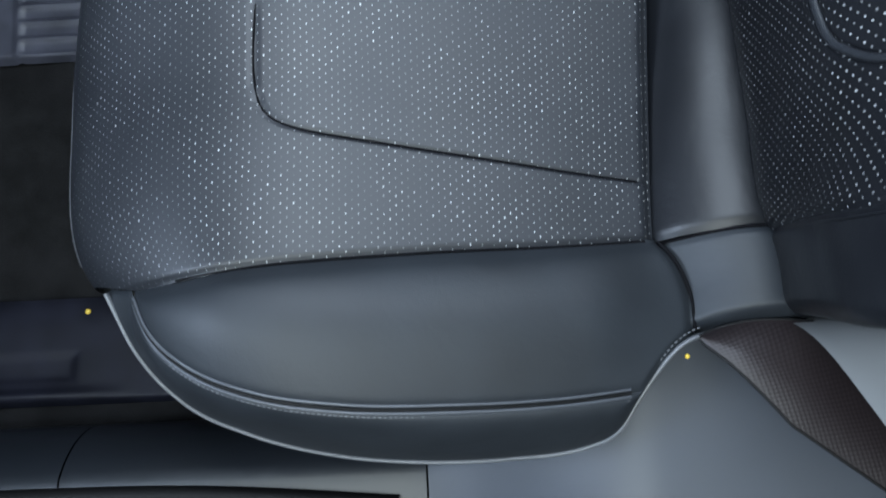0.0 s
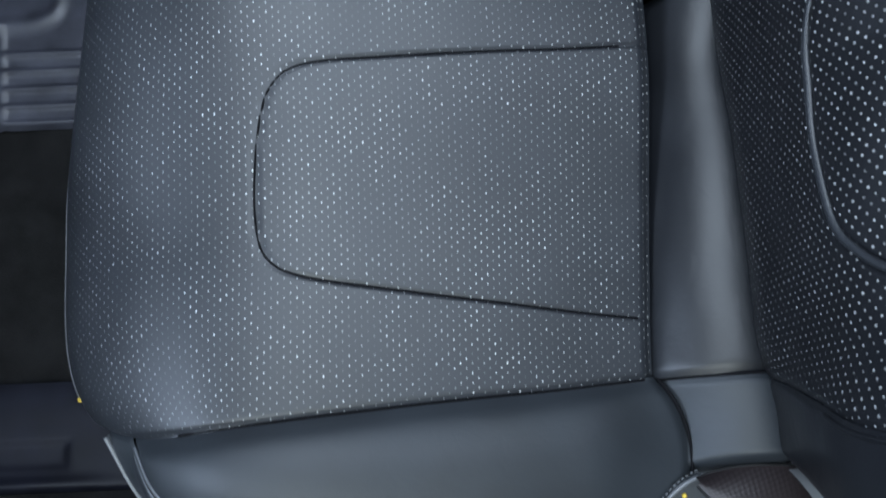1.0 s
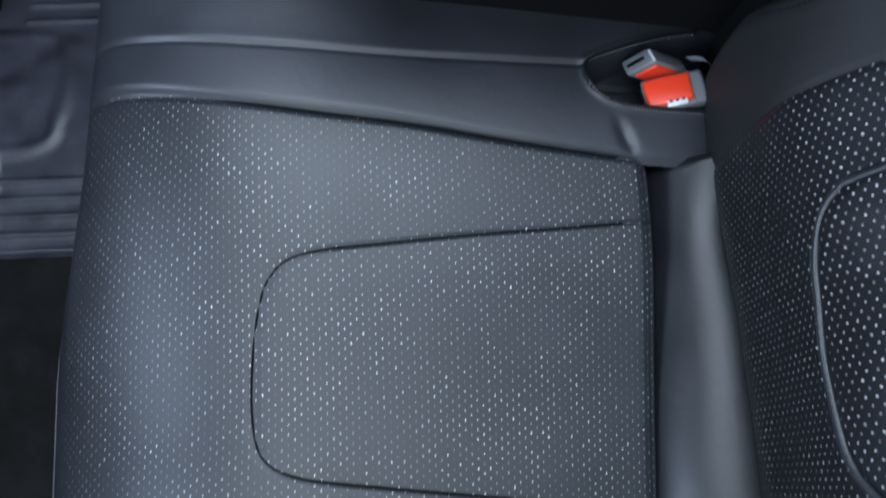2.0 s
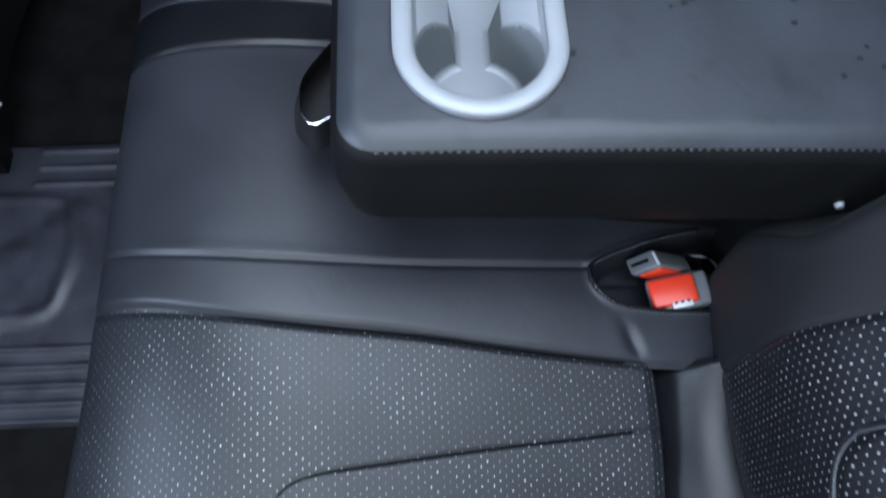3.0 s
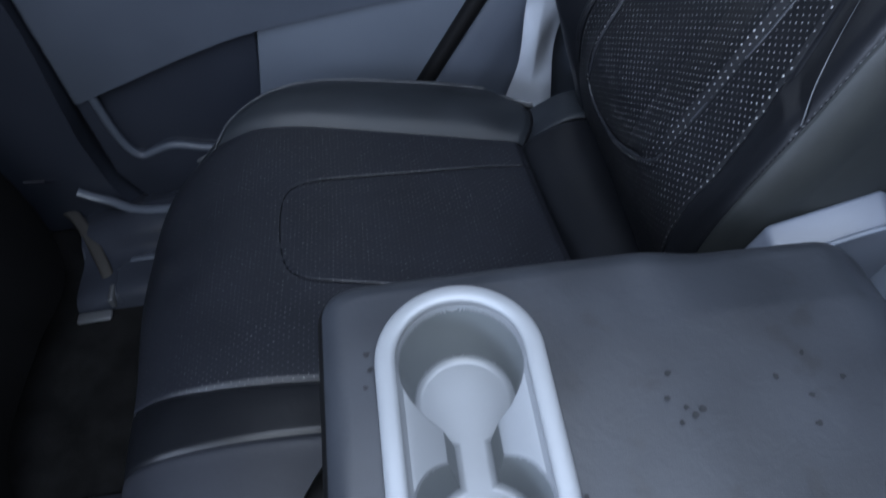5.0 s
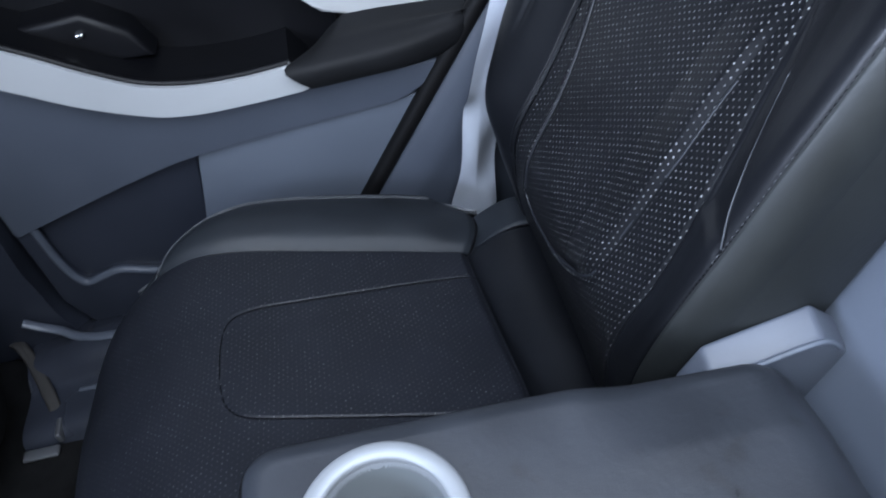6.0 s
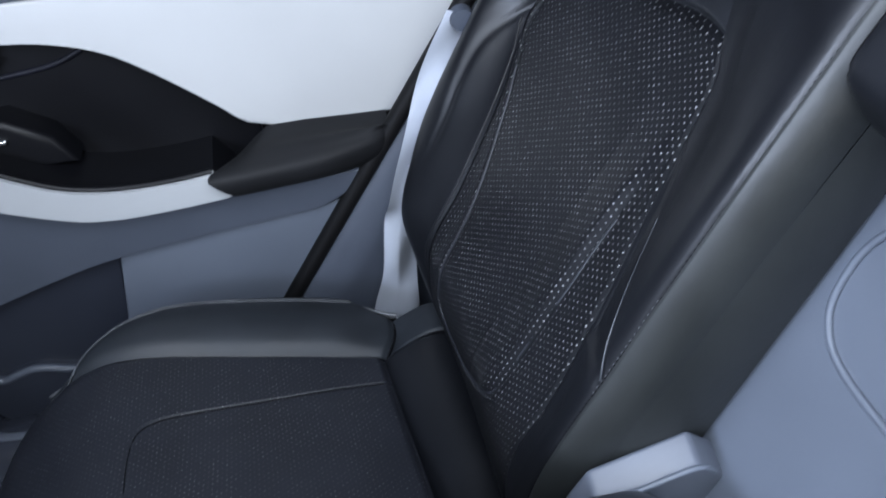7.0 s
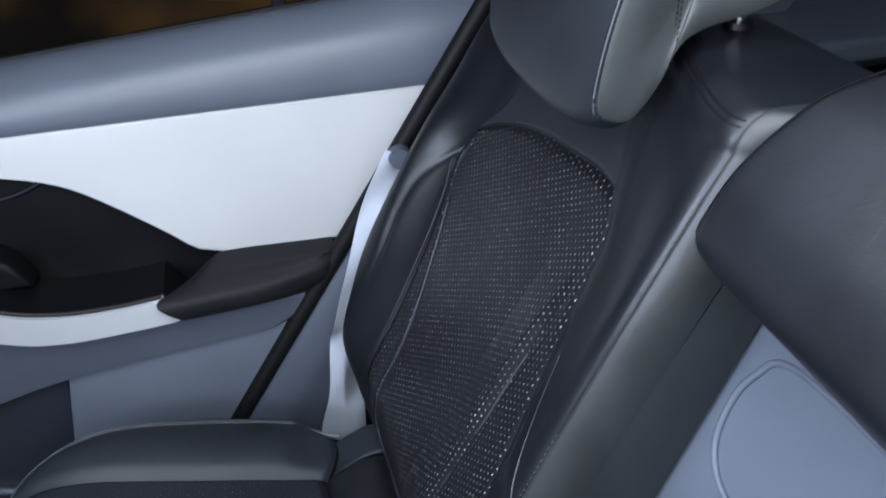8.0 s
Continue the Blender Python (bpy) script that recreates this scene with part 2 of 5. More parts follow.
def night_material():
    """Dim warm shapes of the dark hall outside the far window."""
    m, nt, bsdf = nodes_of("dim_warm_hall")
    where = nt.nodes.new("ShaderNodeTexCoord").outputs["Object"]
    n = node(nt, "ShaderNodeTexNoise", Scale=1.6, Detail=3.0)
    link(nt, where, n.inputs["Vector"])
    link(nt, ramp(nt, n.outputs[0], (0.004, 0.003, 0.003), (0.10, 0.055, 0.012), 0.45, 0.75), bsdf.inputs["Emission Color"])
    bsdf.inputs["Emission Strength"].default_value = 1.0
    bsdf.inputs["Base Color"].default_value = (0.01, 0.008, 0.006, 1)
    bsdf.inputs["Roughness"].default_value = 0.9
    return m


NIGHT = night_material()


# ---- builders ----
def thing(name, label, category, base=(0, 0, 0), group="", kind=""):
    ob = new(name)
    ob.empty_display_size = 0.05
    ob.matrix_basis = Matrix.Translation(base)
    return tagged(ob, label, category, group, kind)


def link_mesh(name, mesh, material, parent=None, label=""):
    ob = new(name, mesh)
    if not mesh.materials:
        mesh.materials.append(material)
    if parent is not None:
        ob.parent = parent
        if parent.parent is None:
            ob.matrix_parent_inverse = parent.matrix_basis.inverted()
    if label:
        tagged(ob, label)
    return ob


def part(name, bm, material, parent=None, label="", smooth=True):
    """Link a bmesh as one mesh object."""
    bmesh.ops.recalc_face_normals(bm, faces=bm.faces)
    for f in bm.faces:
        f.smooth = smooth
    mesh = bpy.data.meshes.new(name)
    bm.to_mesh(mesh)
    bm.free()
    if smooth:
        mesh.set_sharp_from_angle(angle=radians(40))
    return link_mesh(name, mesh, material, parent, label)


def sheet(name, points, material, parent=None, label="", uv=None, loop=False, flip=False):
    """A smooth mesh from an array of points, rows by columns; loop closes the columns."""
    pts = np.asarray(points, dtype=float)
    nu, nv = pts.shape[:2]
    faces = []
    for i in range(nu - 1):
        for j in range(nv if loop else nv - 1):
            k = (j + 1) % nv
            q = (i * nv + j, (i + 1) * nv + j, (i + 1) * nv + k, i * nv + k)
            faces.append(q[::-1] if flip else q)
    mesh = bpy.data.meshes.new(name)
    mesh.from_pydata(pts.reshape(-1, 3).tolist(), [], faces)
    mesh.polygons.foreach_set("use_smooth", np.ones(len(faces), dtype=bool))
    if uv is not None:
        layer = mesh.uv_layers.new(name="UVMap")
        idx = np.zeros(len(mesh.loops), dtype=np.int32)
        mesh.loops.foreach_get("vertex_index", idx)
        layer.data.foreach_set("uv", np.asarray(uv, dtype=np.float32).reshape(-1, 2)[idx].ravel())
    mesh.update()
    return link_mesh(name, mesh, material, parent, label)


def curve(pts):
    """A smooth function through (a, b) pairs, rising in a; level beyond its ends."""
    a = np.array([p[0] for p in pts], dtype=float)
    b = np.array([p[1] for p in pts], dtype=float)
    d = np.diff(b) / np.diff(a)
    m = np.concatenate(([d[0]], (d[:-1] + d[1:]) / 2, [d[-1]]))

    def f(x):
        x = np.clip(np.asarray(x, dtype=float), a[0], a[-1])
        i = np.clip(np.searchsorted(a, x) - 1, 0, len(a) - 2)
        h = a[i + 1] - a[i]
        t = (x - a[i]) / h
        return (b[i] * (2 * t**3 - 3 * t**2 + 1) + m[i] * h * (t**3 - 2 * t**2 + t)
                + b[i + 1] * (-2 * t**3 + 3 * t**2) + m[i + 1] * h * (t**3 - t**2))
    return f


def smooth_line(pts, count=80, closed=False):
    """Evenly spaced points on a rounded line through a few control points."""
    p = np.array(pts, dtype=float)
    n = len(p)
    out = []
    spans = n if closed else n - 1
    for i in range(spans):
        if closed:
            p0, p1, p2, p3 = p[(i - 1) % n], p[i], p[(i + 1) % n], p[(i + 2) % n]
        else:
            p0, p1, p2, p3 = p[max(i - 1, 0)], p[i], p[i + 1], p[min(i + 2, n - 1)]
        for t in np.linspace(0, 1, 24, endpoint=False):
            out.append(0.5 * (2 * p1 + (p2 - p0) * t + (2 * p0 - 5 * p1 + 4 * p2 - p3) * t**2 + (3 * p1 - p0 - 3 * p2 + p3) * t**3))
    out.append(p[0] if closed else p[-1])
    out = np.array(out)
    s = np.concatenate(([0], np.cumsum(np.linalg.norm(np.diff(out, axis=0), axis=1))))
    want = np.linspace(0, s[-1], count)
    return np.stack([np.interp(want, s, out[:, k]) for k in range(out.shape[1])], axis=1)


def nearest(px, py, line):
    """Distance from points to a polyline in a plane."""
    best = np.full(np.shape(px), 9.0)
    for (ax, ay), (bx, by) in zip(line[:-1], line[1:]):
        dx, dy = bx - ax, by - ay
        t = np.clip(((px - ax) * dx + (py - ay) * dy) / (dx * dx + dy * dy + 1e-12), 0, 1)
        best = np.minimum(best, np.hypot(px - ax - t * dx, py - ay - t * dy))
    return best


def inside(px, py, line):
    hit = np.zeros(np.shape(px), dtype=bool)
    for (ax, ay), (bx, by) in zip(line[:-1], line[1:]):
        cross = (ay > py) != (by > py)
        with np.errstate(divide="ignore", invalid="ignore"):
            x = ax + (py - ay) * (bx - ax) / (by - ay + 1e-15)
        hit ^= cross & (px < x)
    return hit


def tube(name, pts, radius, material, parent=None, label="", seg=10, flat=1.0, closed=False):
    """A round cord along a line."""
    p = np.array(pts, dtype=float)
    n = len(p)
    rings = []
    for i in range(n):
        a, b = (p[(i - 1) % n], p[(i + 1) % n]) if closed else (p[max(i - 1, 0)], p[min(i + 1, n - 1)])
        d = Vector(b - a).normalized()
        side = d.cross(Vector((0, 0, 1)))
        side = side.normalized() if side.length > 1e-4 else Vector((1, 0, 0))
        up = side.cross(d).normalized()
        rings.append([Vector(p[i]) + (side * math.cos(t) + up * math.sin(t) * flat) * radius for t in np.linspace(0, 2 * math.pi, seg, endpoint=False)])
    if closed:
        rings.append(rings[0])
    return sheet(name, [[tuple(v) for v in r] for r in rings], material, parent, label, loop=True)


def stitches(name, pts, length, gap, radius, material, parent, label=""):
    """A run of thread stitches along a line, as one mesh."""
    p = np.array(pts, dtype=float)
    s = np.concatenate(([0], np.cumsum(np.linalg.norm(np.diff(p, axis=0), axis=1))))
    bm = bmesh.new()
    at = gap
    rng = random.Random(len(pts) + int(1e4 * s[-1]))
    while at + length < s[-1]:
        a = Vector([np.interp(at, s, p[:, k]) for k in range(3)])
        b = Vector([np.interp(at + length, s, p[:, k]) for k in range(3)])
        d = (b - a).normalized()
        side = d.cross(Vector((0, 0, 1)))
        side = side.normalized() if side.length > 1e-4 else Vector((1, 0, 0))
        up = side.cross(d)
        r = radius * rng.uniform(0.8, 1.15)
        rows = []
        for t, k in ((0, 0.35), (0.25, 1), (0.75, 1), (1, 0.35)):
            c = a.lerp(b, t) + up * r * (0.4 if k == 1 else -0.5)
            rows.append([bm.verts.new(c + (side * math.cos(w) + up * math.sin(w)) * r * k) for w in (0.4, 1.97, 3.54, 5.11)])
        for q, w in zip(rows[:-1], rows[1:]):
            for j in range(4):
                bm.faces.new((q[j], q[(j + 1) % 4], w[(j + 1) % 4], w[j]))
        at += length + gap * rng.uniform(0.9, 1.1)
    return part(name, bm, material, parent, label)


def box_bm(x0, x1, y0, y1, z0, z1, bevel=0.003, seg=3, m=None):
    bm = bmesh.new()
    bmesh.ops.create_cube(bm, size=1)
    bmesh.ops.transform(bm, matrix=Matrix.Translation(((x0 + x1) / 2, (y0 + y1) / 2, (z0 + z1) / 2)) @ Matrix.Diagonal((x1 - x0, y1 - y0, z1 - z0, 1)), verts=bm.verts)
    if bevel:
        bmesh.ops.bevel(bm, geom=list(bm.edges), offset=bevel, segments=seg, profile=0.5, affect="EDGES")
    if m is not None:
        bmesh.ops.transform(bm, matrix=m, verts=bm.verts)
    return bm


def plate_bm(outline, y_front, y_back, bevel=0.004, seg=3, lift=None):
    """A plate in the x-z plane with a rounded front edge; lift(x, z) moves its face in y."""
    bm = bmesh.new()
    front = [bm.verts.new((x, y_front, z)) for x, z in outline]
    back = [bm.verts.new((x, y_back, z)) for x, z in outline]
    face = bm.faces.new(front)
    n = len(outline)
    for i in range(n):
        bm.faces.new((front[i], front[(i + 1) % n], back[(i + 1) % n], back[i]))
    bm.faces.new(back[::-1])
    if bevel:
        bmesh.ops.bevel(bm, geom=list(face.edges), offset=bevel, segments=seg, profile=0.5, affect="EDGES")
    if lift:
        for v in bm.verts:
            v.co.y += lift(v.co.x, v.co.z)
    return bm


def bumps(x, y, size, amount):
    """Slow unevenness of soft upholstery."""
    return amount * (np.sin(x / size * 2.1 + 1.3 * np.sin(y / size)) * np.cos(y / size * 1.7 + 0.7 * np.cos(x / size * 1.3)))


def under(face, depth):
    """The same sheet, sunk along its normals."""
    du, dv = np.gradient(face, axis=0), np.gradient(face, axis=1)
    n = np.cross(du, dv)
    n = n / (np.linalg.norm(n, axis=2, keepdims=True) + 1e-12)
    return face - n * depth * np.sign(n[n.shape[0] // 2, n.shape[1] // 2] @ np.array((-0.5, 0.0, 1.0)))


def groove(d, depth=0.0055, width=0.0032):
    return -depth * np.exp(-(d / width) ** 2)


# ---- bench cushion ----
def base_z(x):
    """Height of the seat centre: falling to the rear, level towards the nose."""
    return 0.4300 - 0.235 * 0.03 * np.logaddexp(0, (np.asarray(x) + 0.14) / 0.03)


outline_y = curve([(-0.268, 0.235), (-0.250, 0.191), (-0.221, 0.156), (-0.168, 0.128), (-0.095, 0.108), (-0.022, 0.100), (0.04, 0.100), (0.108, 0.107), (0.130, 0.117), (0.144, 0.138), (0.154, 0.152), (0.165, 0.165), (0.177, 0.176), (0.192, 0.184), (0.275, 0.191)])
piping_z = curve([(-0.272, 0.385), (-0.24, 0.345), (-0.172, 0.322), (0.0, 0.31), (0.10, 0.306), (0.12, 0.314), (0.138, 0.331), (0.150, 0.342), (0.165, 0.350), (0.180, 0.352), (0.20, 0.350), (0.275, 0.352)])
double_y = curve([(-0.241, 0.228), (-0.222, 0.195), (-0.192, 0.168), (-0.143, 0.146), (-0.08, 0.135), (0.0, 0.133), (0.082, 0.136), (0.145, 0.143), (0.20, 0.150)])
seam_out_y = curve([(-0.36, 0.264), (-0.286, 0.234), (-0.22, 0.231), (-0.156, 0.236), (-0.078, 0.243), (0.004, 0.25), (0.093, 0.256), (0.19, 0.265)])
seam_in_y = curve([(-0.36, 0.657), (-0.25, 0.645), (-0.115, 0.627), (-0.026, 0.620), (0.07, 0.609), (0.19, 0.598)])
seam_far_y = curve([(-0.36, 0.968), (-0.235, 0.957), (-0.10, 0.950), (0.19, 0.945)])
ridge_far_y = curve([(-0.36, 0.894), (-0.10, 0.897), (0.28, 0.900)])
ridge_y = curve([(-0.36, 0.705), (-0.30, 0.698), (-0.23, 0.689), (-0.07, 0.680), (0.136, 0.687), (0.28, 0.692)])
roll_x = curve([(0.25, 0.168), (0.277, 0.169), (0.423, 0.181), (0.531, 0.187), (0.60, 0.186)])
PANEL = smooth_line([(0.20, 0.309), (0.12, 0.316), (0.047, 0.325), (-0.042, 0.336), (-0.108, 0.346), (-0.135, 0.361), (-0.143, 0.390), (-0.143, 0.430), (-0.138, 0.470), (-0.128, 0.496), (-0.104, 0.512), (-0.036, 0.522), (0.048, 0.532), (0.109, 0.538), (0.20, 0.548)], 120)
SHOULDER_X, NOSE, FALL, POWER = -0.085, 0.254, 0.14, 2.4


def nose_fall(x):
    """How far the cushion has rolled down at x, before its nose."""
    u = np.clip((SHOULDER_X - np.asarray(x)) / NOSE, 0, 1)
    return FALL * (1 - (1 - u**POWER) ** (1 / POWER))


def cushion_profile(count_top, count_nose, count_skirt, x_rear):
    """Points down the cushion from its rear to under its nose: x, height, run."""
    rows = [(x, base_z(x)) for x in np.linspace(x_rear, SHOULDER_X, count_top)]
    for a in np.linspace(0, math.pi / 2, count_nose + 1)[1:]:
        x = SHOULDER_X - NOSE * math.sin(a) ** (2 / POWER)
        rows.append((x, float(base_z(x)) - nose_fall(x)))
    x, z = rows[-1]
    for k in np.linspace(0, 1, count_skirt + 1)[1:]:
        rows.append((x + 0.02 * k, z - 0.15 * k))
    rows = np.array(rows)
    run = np.concatenate(([0], np.cumsum(np.hypot(np.diff(rows[:, 0]), np.diff(rows[:, 1])))))
    return rows, run


def hump(x, y):
    """The raised middle place between the two seats."""
    t = np.clip((y - 0.36) / 0.31, 0, 1)
    u = np.clip((SHOULDER_X - x) / NOSE, 0, 1)
    return (0.050 + 0.55 * nose_fall(x) * (1 - u**5)) * (t * t * (3 - 2 * t))


def pull_in(x, y):
    """The nose draws back towards the outer corners."""
    k = (1 - 0.32 * np.exp(-np.maximum(y - 0.228, 0) / 0.04)) * nose_back(y)
    return np.where(x < -0.15, -0.15 + (x + 0.15) * k, x)


def nose_back(y):
    """The raised middle of the nose stands a little further back."""
    t = np.clip((y - 0.42) / 0.22, 0, 1)
    return 1 - 0.15 * t * t * (3 - 2 * t)


def cushion_z(x, y):
    return base_z(x) - nose_fall(x)


_run = np.linspace(-0.335, 0.19, 400)
_sy = seam_out_y(_run)
_sx = pull_in(_run, _sy)


def out_seam_y(x):
    return np.interp(x, _sx, _sy)


def out_seam_z(x):
    return np.interp(x, _sx, cushion_z(_run, _sy))


def build_bench():
    bench = thing("bench_cushion", "black leatherette rear bench cushion with perforated seat centres and stitched seams", "seat cushion", (0.0, YC, 0.14))

    def side_copy(ob):
        twin = new(ob.name.split(".")[0], ob.data)
        twin.parent = bench
        twin.matrix_parent_inverse = ob.matrix_parent_inverse.copy()
        twin.matrix_basis = Matrix.Translation((0, 2 * YB, 0)) @ Matrix.Diagonal((1, -1, 1, 1))
        for key in ("label",):
            if key in ob:
                twin[key] = ob[key]
        return twin

    made = []
    # perforated seat centres; the far one reaches nearer the middle, in a shaded cover copy
    def seat_centre(inner_seam, cover):
        rows, run = cushion_profile(190, 120, 14, 0.172)
        cols = np.linspace(0, 1, 260)
        x = np.repeat(rows[:, :1], len(cols), axis=1)
        lag = np.clip((rows[:, :1] + 0.05) / 0.22, 0, 1)
        y = seam_out_y(x) * (1 - cols) + inner_seam(x) * cols
        x = pull_in(x, y)
        x = x + lag * (roll_x(y) - 0.172)
        d_panel = nearest(x, y, PANEL)
        in_panel = inside(x, y, np.vstack([PANEL, PANEL[:1]]))
        on_top = np.clip((rows[:, 1:2] - 0.30) / 0.05, 0, 1)
        d_edge = np.minimum(y - seam_out_y(x), inner_seam(x) - y)
        z = np.repeat(rows[:, 1:2], len(cols), axis=1) + groove(d_panel, 0.0024, 0.0015) + np.where(in_panel, 0.0012 * np.clip(d_panel / 0.03, 0, 1), 0)
        z = z + hump(x, y) * np.where(rows[:, :1] > -0.15, 1.0, np.clip((rows[:, 1:2] - 0.27) / 0.1, 0, 1)) + 0.004 * np.sin(np.clip(cols, 0, 1) * math.pi)[None, :] * on_top + groove(d_edge, 0.004, 0.003) * on_top + groove(roll_x(y) - x, 0.008, 0.006) + bumps(x, y, 0.09, 0.0005) * on_top
        uv = np.stack([np.repeat(run[:, None], len(cols), axis=1), y], axis=2)
        face = np.stack([x, y, z], axis=2)
        found = []
        def seam_z(px, py):
            rear = px - np.clip((px + 0.05) / 0.22, 0, 1) * (roll_x(py) - 0.172)
            c = (py - seam_out_y(px)) / (inner_seam(px) - seam_out_y(px))
            return cushion_z(rear, py) + hump(px, py) + 0.004 * np.sin(np.clip(c, 0, 1) * math.pi) + bumps(px, py, 0.09, 0.0005)

        line = PANEL[PANEL[:, 0] < 0.165]
        found.append(tube("panel_seam", np.stack([line[:, 0], line[:, 1], seam_z(line[:, 0], line[:, 1]) - 0.0013], axis=1), 0.0009 if cover is PERFORATED else 0.0007, DARK_THREAD, bench, "", 6))
        sx = np.linspace(-0.20, 0.160, 90)
        for sy in (inner_seam(sx), seam_out_y(sx)) if cover is PERFORATED else ():
            found.append(tube("edge_seam", np.stack([sx, sy, seam_z(sx, sy) - 0.0030 - 0.004 * np.clip((-0.10 - sx) / 0.10, 0, 1) ** 2], axis=1), 0.0010, DARK_THREAD, bench, "", 6))
        found.append(sheet("backing", under(face, 0.00022), BACKING if cover is PERFORATED else SHADED_BACKING, bench, "pale backing cloth"))
        if cover is PERFORATED:
            tube("nose_outline", nose_line(face, rows)[12:], 0.0007, FAINT_THREAD, bench, "thin grey line at the nose silhouette", 6)
        found.append(sheet("seat_centre", face, cover, bench, "perforated black leatherette with pale pinholes", uv))
        return found

    def nose_line(face, rows):
        """The cushion row at its silhouette from the camera, for a grey edge line."""
        steep = np.gradient(rows[:, 1]) / (np.gradient(rows[:, 0]) + 1e-9)
        row = int(np.argmax((steep > 2.1) & (rows[:, 0] < -0.2)))
        return face[row] + np.array((-0.0006, 0, 0))

    seat_centre(seam_in_y, PERFORATED)
    for ob in seat_centre(lambda x: 2 * YB - seam_far_y(x), SHADED_PERFORATED):
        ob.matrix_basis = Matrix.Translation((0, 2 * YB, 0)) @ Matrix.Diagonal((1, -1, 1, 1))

    # smooth outer bolster between the two outer seams, cut off by the notch at its rear
    def bolster_z(x, y):
        ly, uy, uz = double_y(x), out_seam_y(x), out_seam_z(x)
        f = np.clip((x + 0.243) / 0.03, 0, 1)
        lz = uz * (1 - f) + (cushion_z(x, 0) - 0.012) * f
        c = np.clip((y - ly) / np.maximum(uy - ly, 0.001), 0, 1)
        end = np.clip((0.200 - x) / 0.10, 0, 1)
        puff = np.sin(c**1.15 * math.pi) ** 0.85 * 0.155 * (uy - ly) * (0.30 + 0.70 * end * end * (3 - 2 * end))
        return lz + (uz - lz) * (1 - (1 - c) ** 1.4) + puff

    def low_edge(x):
        """Lower edge of the bolster: the twin seam, then the piped edge of the notch."""
        y = np.maximum(double_y(x), outline_y(x) + 0.002)
        return y, bolster_z(x, y)

    xs = np.linspace(-0.241, 0.192, 150)
    cols = np.linspace(0, 1, 54)
    ly = low_edge(xs)[0]
    y = ly[:, None] * (1 - cols) + out_seam_y(xs)[:, None] * cols
    width = (out_seam_y(xs) - ly)[:, None]
    c = cols[None, :]
    rear = 0.020 * np.clip((y - 0.205) / 0.057, 0, 1) ** 2
    x = xs[:, None] - rear * np.clip((xs[:, None] - 0.06) / 0.132, 0, 1)
    z = bolster_z(x, y) + bumps(x, y, 0.06, 0.0003)
    z = z + groove((1 - c) * width, 0.0046, 0.0100) + groove(c * width, 0.0030, 0.0040) + groove(0.192 - rear - x, 0.006, 0.005)
    bolster = np.stack([x, y, z], axis=2)
    made.append(sheet("bolster", bolster, SOFT_LEATHER, bench))
    made.append(tube("rear_seam", bolster[-1, 1:-1] + np.array((0.0010, 0, 0.0030)), 0.0014, DARK_THREAD, bench, "", 6))

    # side band under the twin seam, then the skirt
    xs = np.linspace(-0.268, 0.20, 130)
    cols = np.linspace(0, 1, 26)
    x = np.repeat(xs[:, None], 26, axis=1)
    ly, lz = low_edge(xs)
    top_y = np.where(xs < -0.241, out_seam_y(xs), ly)
    top_z = np.where(xs < -0.241, out_seam_z(xs), lz)
    oy, oz = outline_y(xs), piping_z(xs)
    top_y = np.maximum(top_y, oy + 0.0005)
    y = top_y[:, None] * (1 - cols) + oy[:, None] * cols
    z = top_z[:, None] + (oz - top_z)[:, None] * cols[None, :] ** 2.2
    z = z + groove(cols[None, :] * (top_y - oy)[:, None], 0.003, 0.003)
    made.append(sheet("side_band", np.stack([x, y, z], axis=2), SOFT_LEATHER, bench, flip=True))
    drop = np.linspace(0, 1, 8)
    y = oy[:, None] + 0.025 * drop
    z = oz[:, None] - (oz - 0.13)[:, None] * drop
    made.append(sheet("skirt", np.stack([np.repeat(xs[:, None], 8, axis=1), y, z], axis=2), SKIRT, bench, flip=True))
    line = np.stack([xs, oy - 0.001, oz], axis=1)
    # the piping's pale grey also paints the highlight along it
    made.append(tube("piping", line, 0.0018, PIPING, bench, "grey piping", 8))
    sx = np.linspace(-0.238, 0.136, 130)
    twin_y, twin_z = low_edge(sx)
    twin_z = twin_z + 0.012
    made.append(stitches("stitching", np.stack([sx, twin_y - 0.0052, twin_z - 0.0140], axis=1), 0.0030, 0.0009, 0.0004, THREAD, bench))
    made.append(tube("twin_seam", np.stack([sx, twin_y, twin_z - 0.0136], axis=1), 0.0016, SKIRT, bench, "", 8))
    # paler cords paint the highlights on both sides of the twin seam
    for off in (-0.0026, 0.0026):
        made.append(tube("seam_edge", np.stack([sx, twin_y + off, twin_z - 0.0124 + off * 0.3], axis=1), 0.0012, LIT_EDGE, bench, "", 8))
    sx = np.linspace(0.125, 0.198, 50)
    made.append(stitches("stitching", np.stack([sx, outline_y(sx) + 0.005, piping_z(sx) + 0.004], axis=1), 0.003, 0.0014, 0.0006, THREAD, bench))

    # rear roll and its outer corner piece
    ys = np.linspace(0.263, 0.605, 120)
    a = np.linspace(0, 1, 40)
    y = np.repeat(ys[:, None], 40, axis=1)
    front = roll_x(ys)[:, None]
    rear = 0.276
    x = front + (rear - front) * a[None, :]
    end = np.minimum(ys - 0.263, 0.605 - ys)[:, None]
    z = base_z(0.18) - 0.007 + 0.037 * np.sin(a * math.pi * 0.74)[None, :] ** 0.75 + groove(end, 0.004, 0.004) + bumps(x, y, 0.05, 0.0008) + 0.025 * np.clip((y - 0.52) / 0.08, 0, 1) ** 2 * a
    made.append(sheet("rear_roll", np.stack([x, y, z], axis=2), LEATHER, bench))
    cols = np.linspace(0, 1, 40)
    xs = np.linspace(0.187, 0.280, 40)
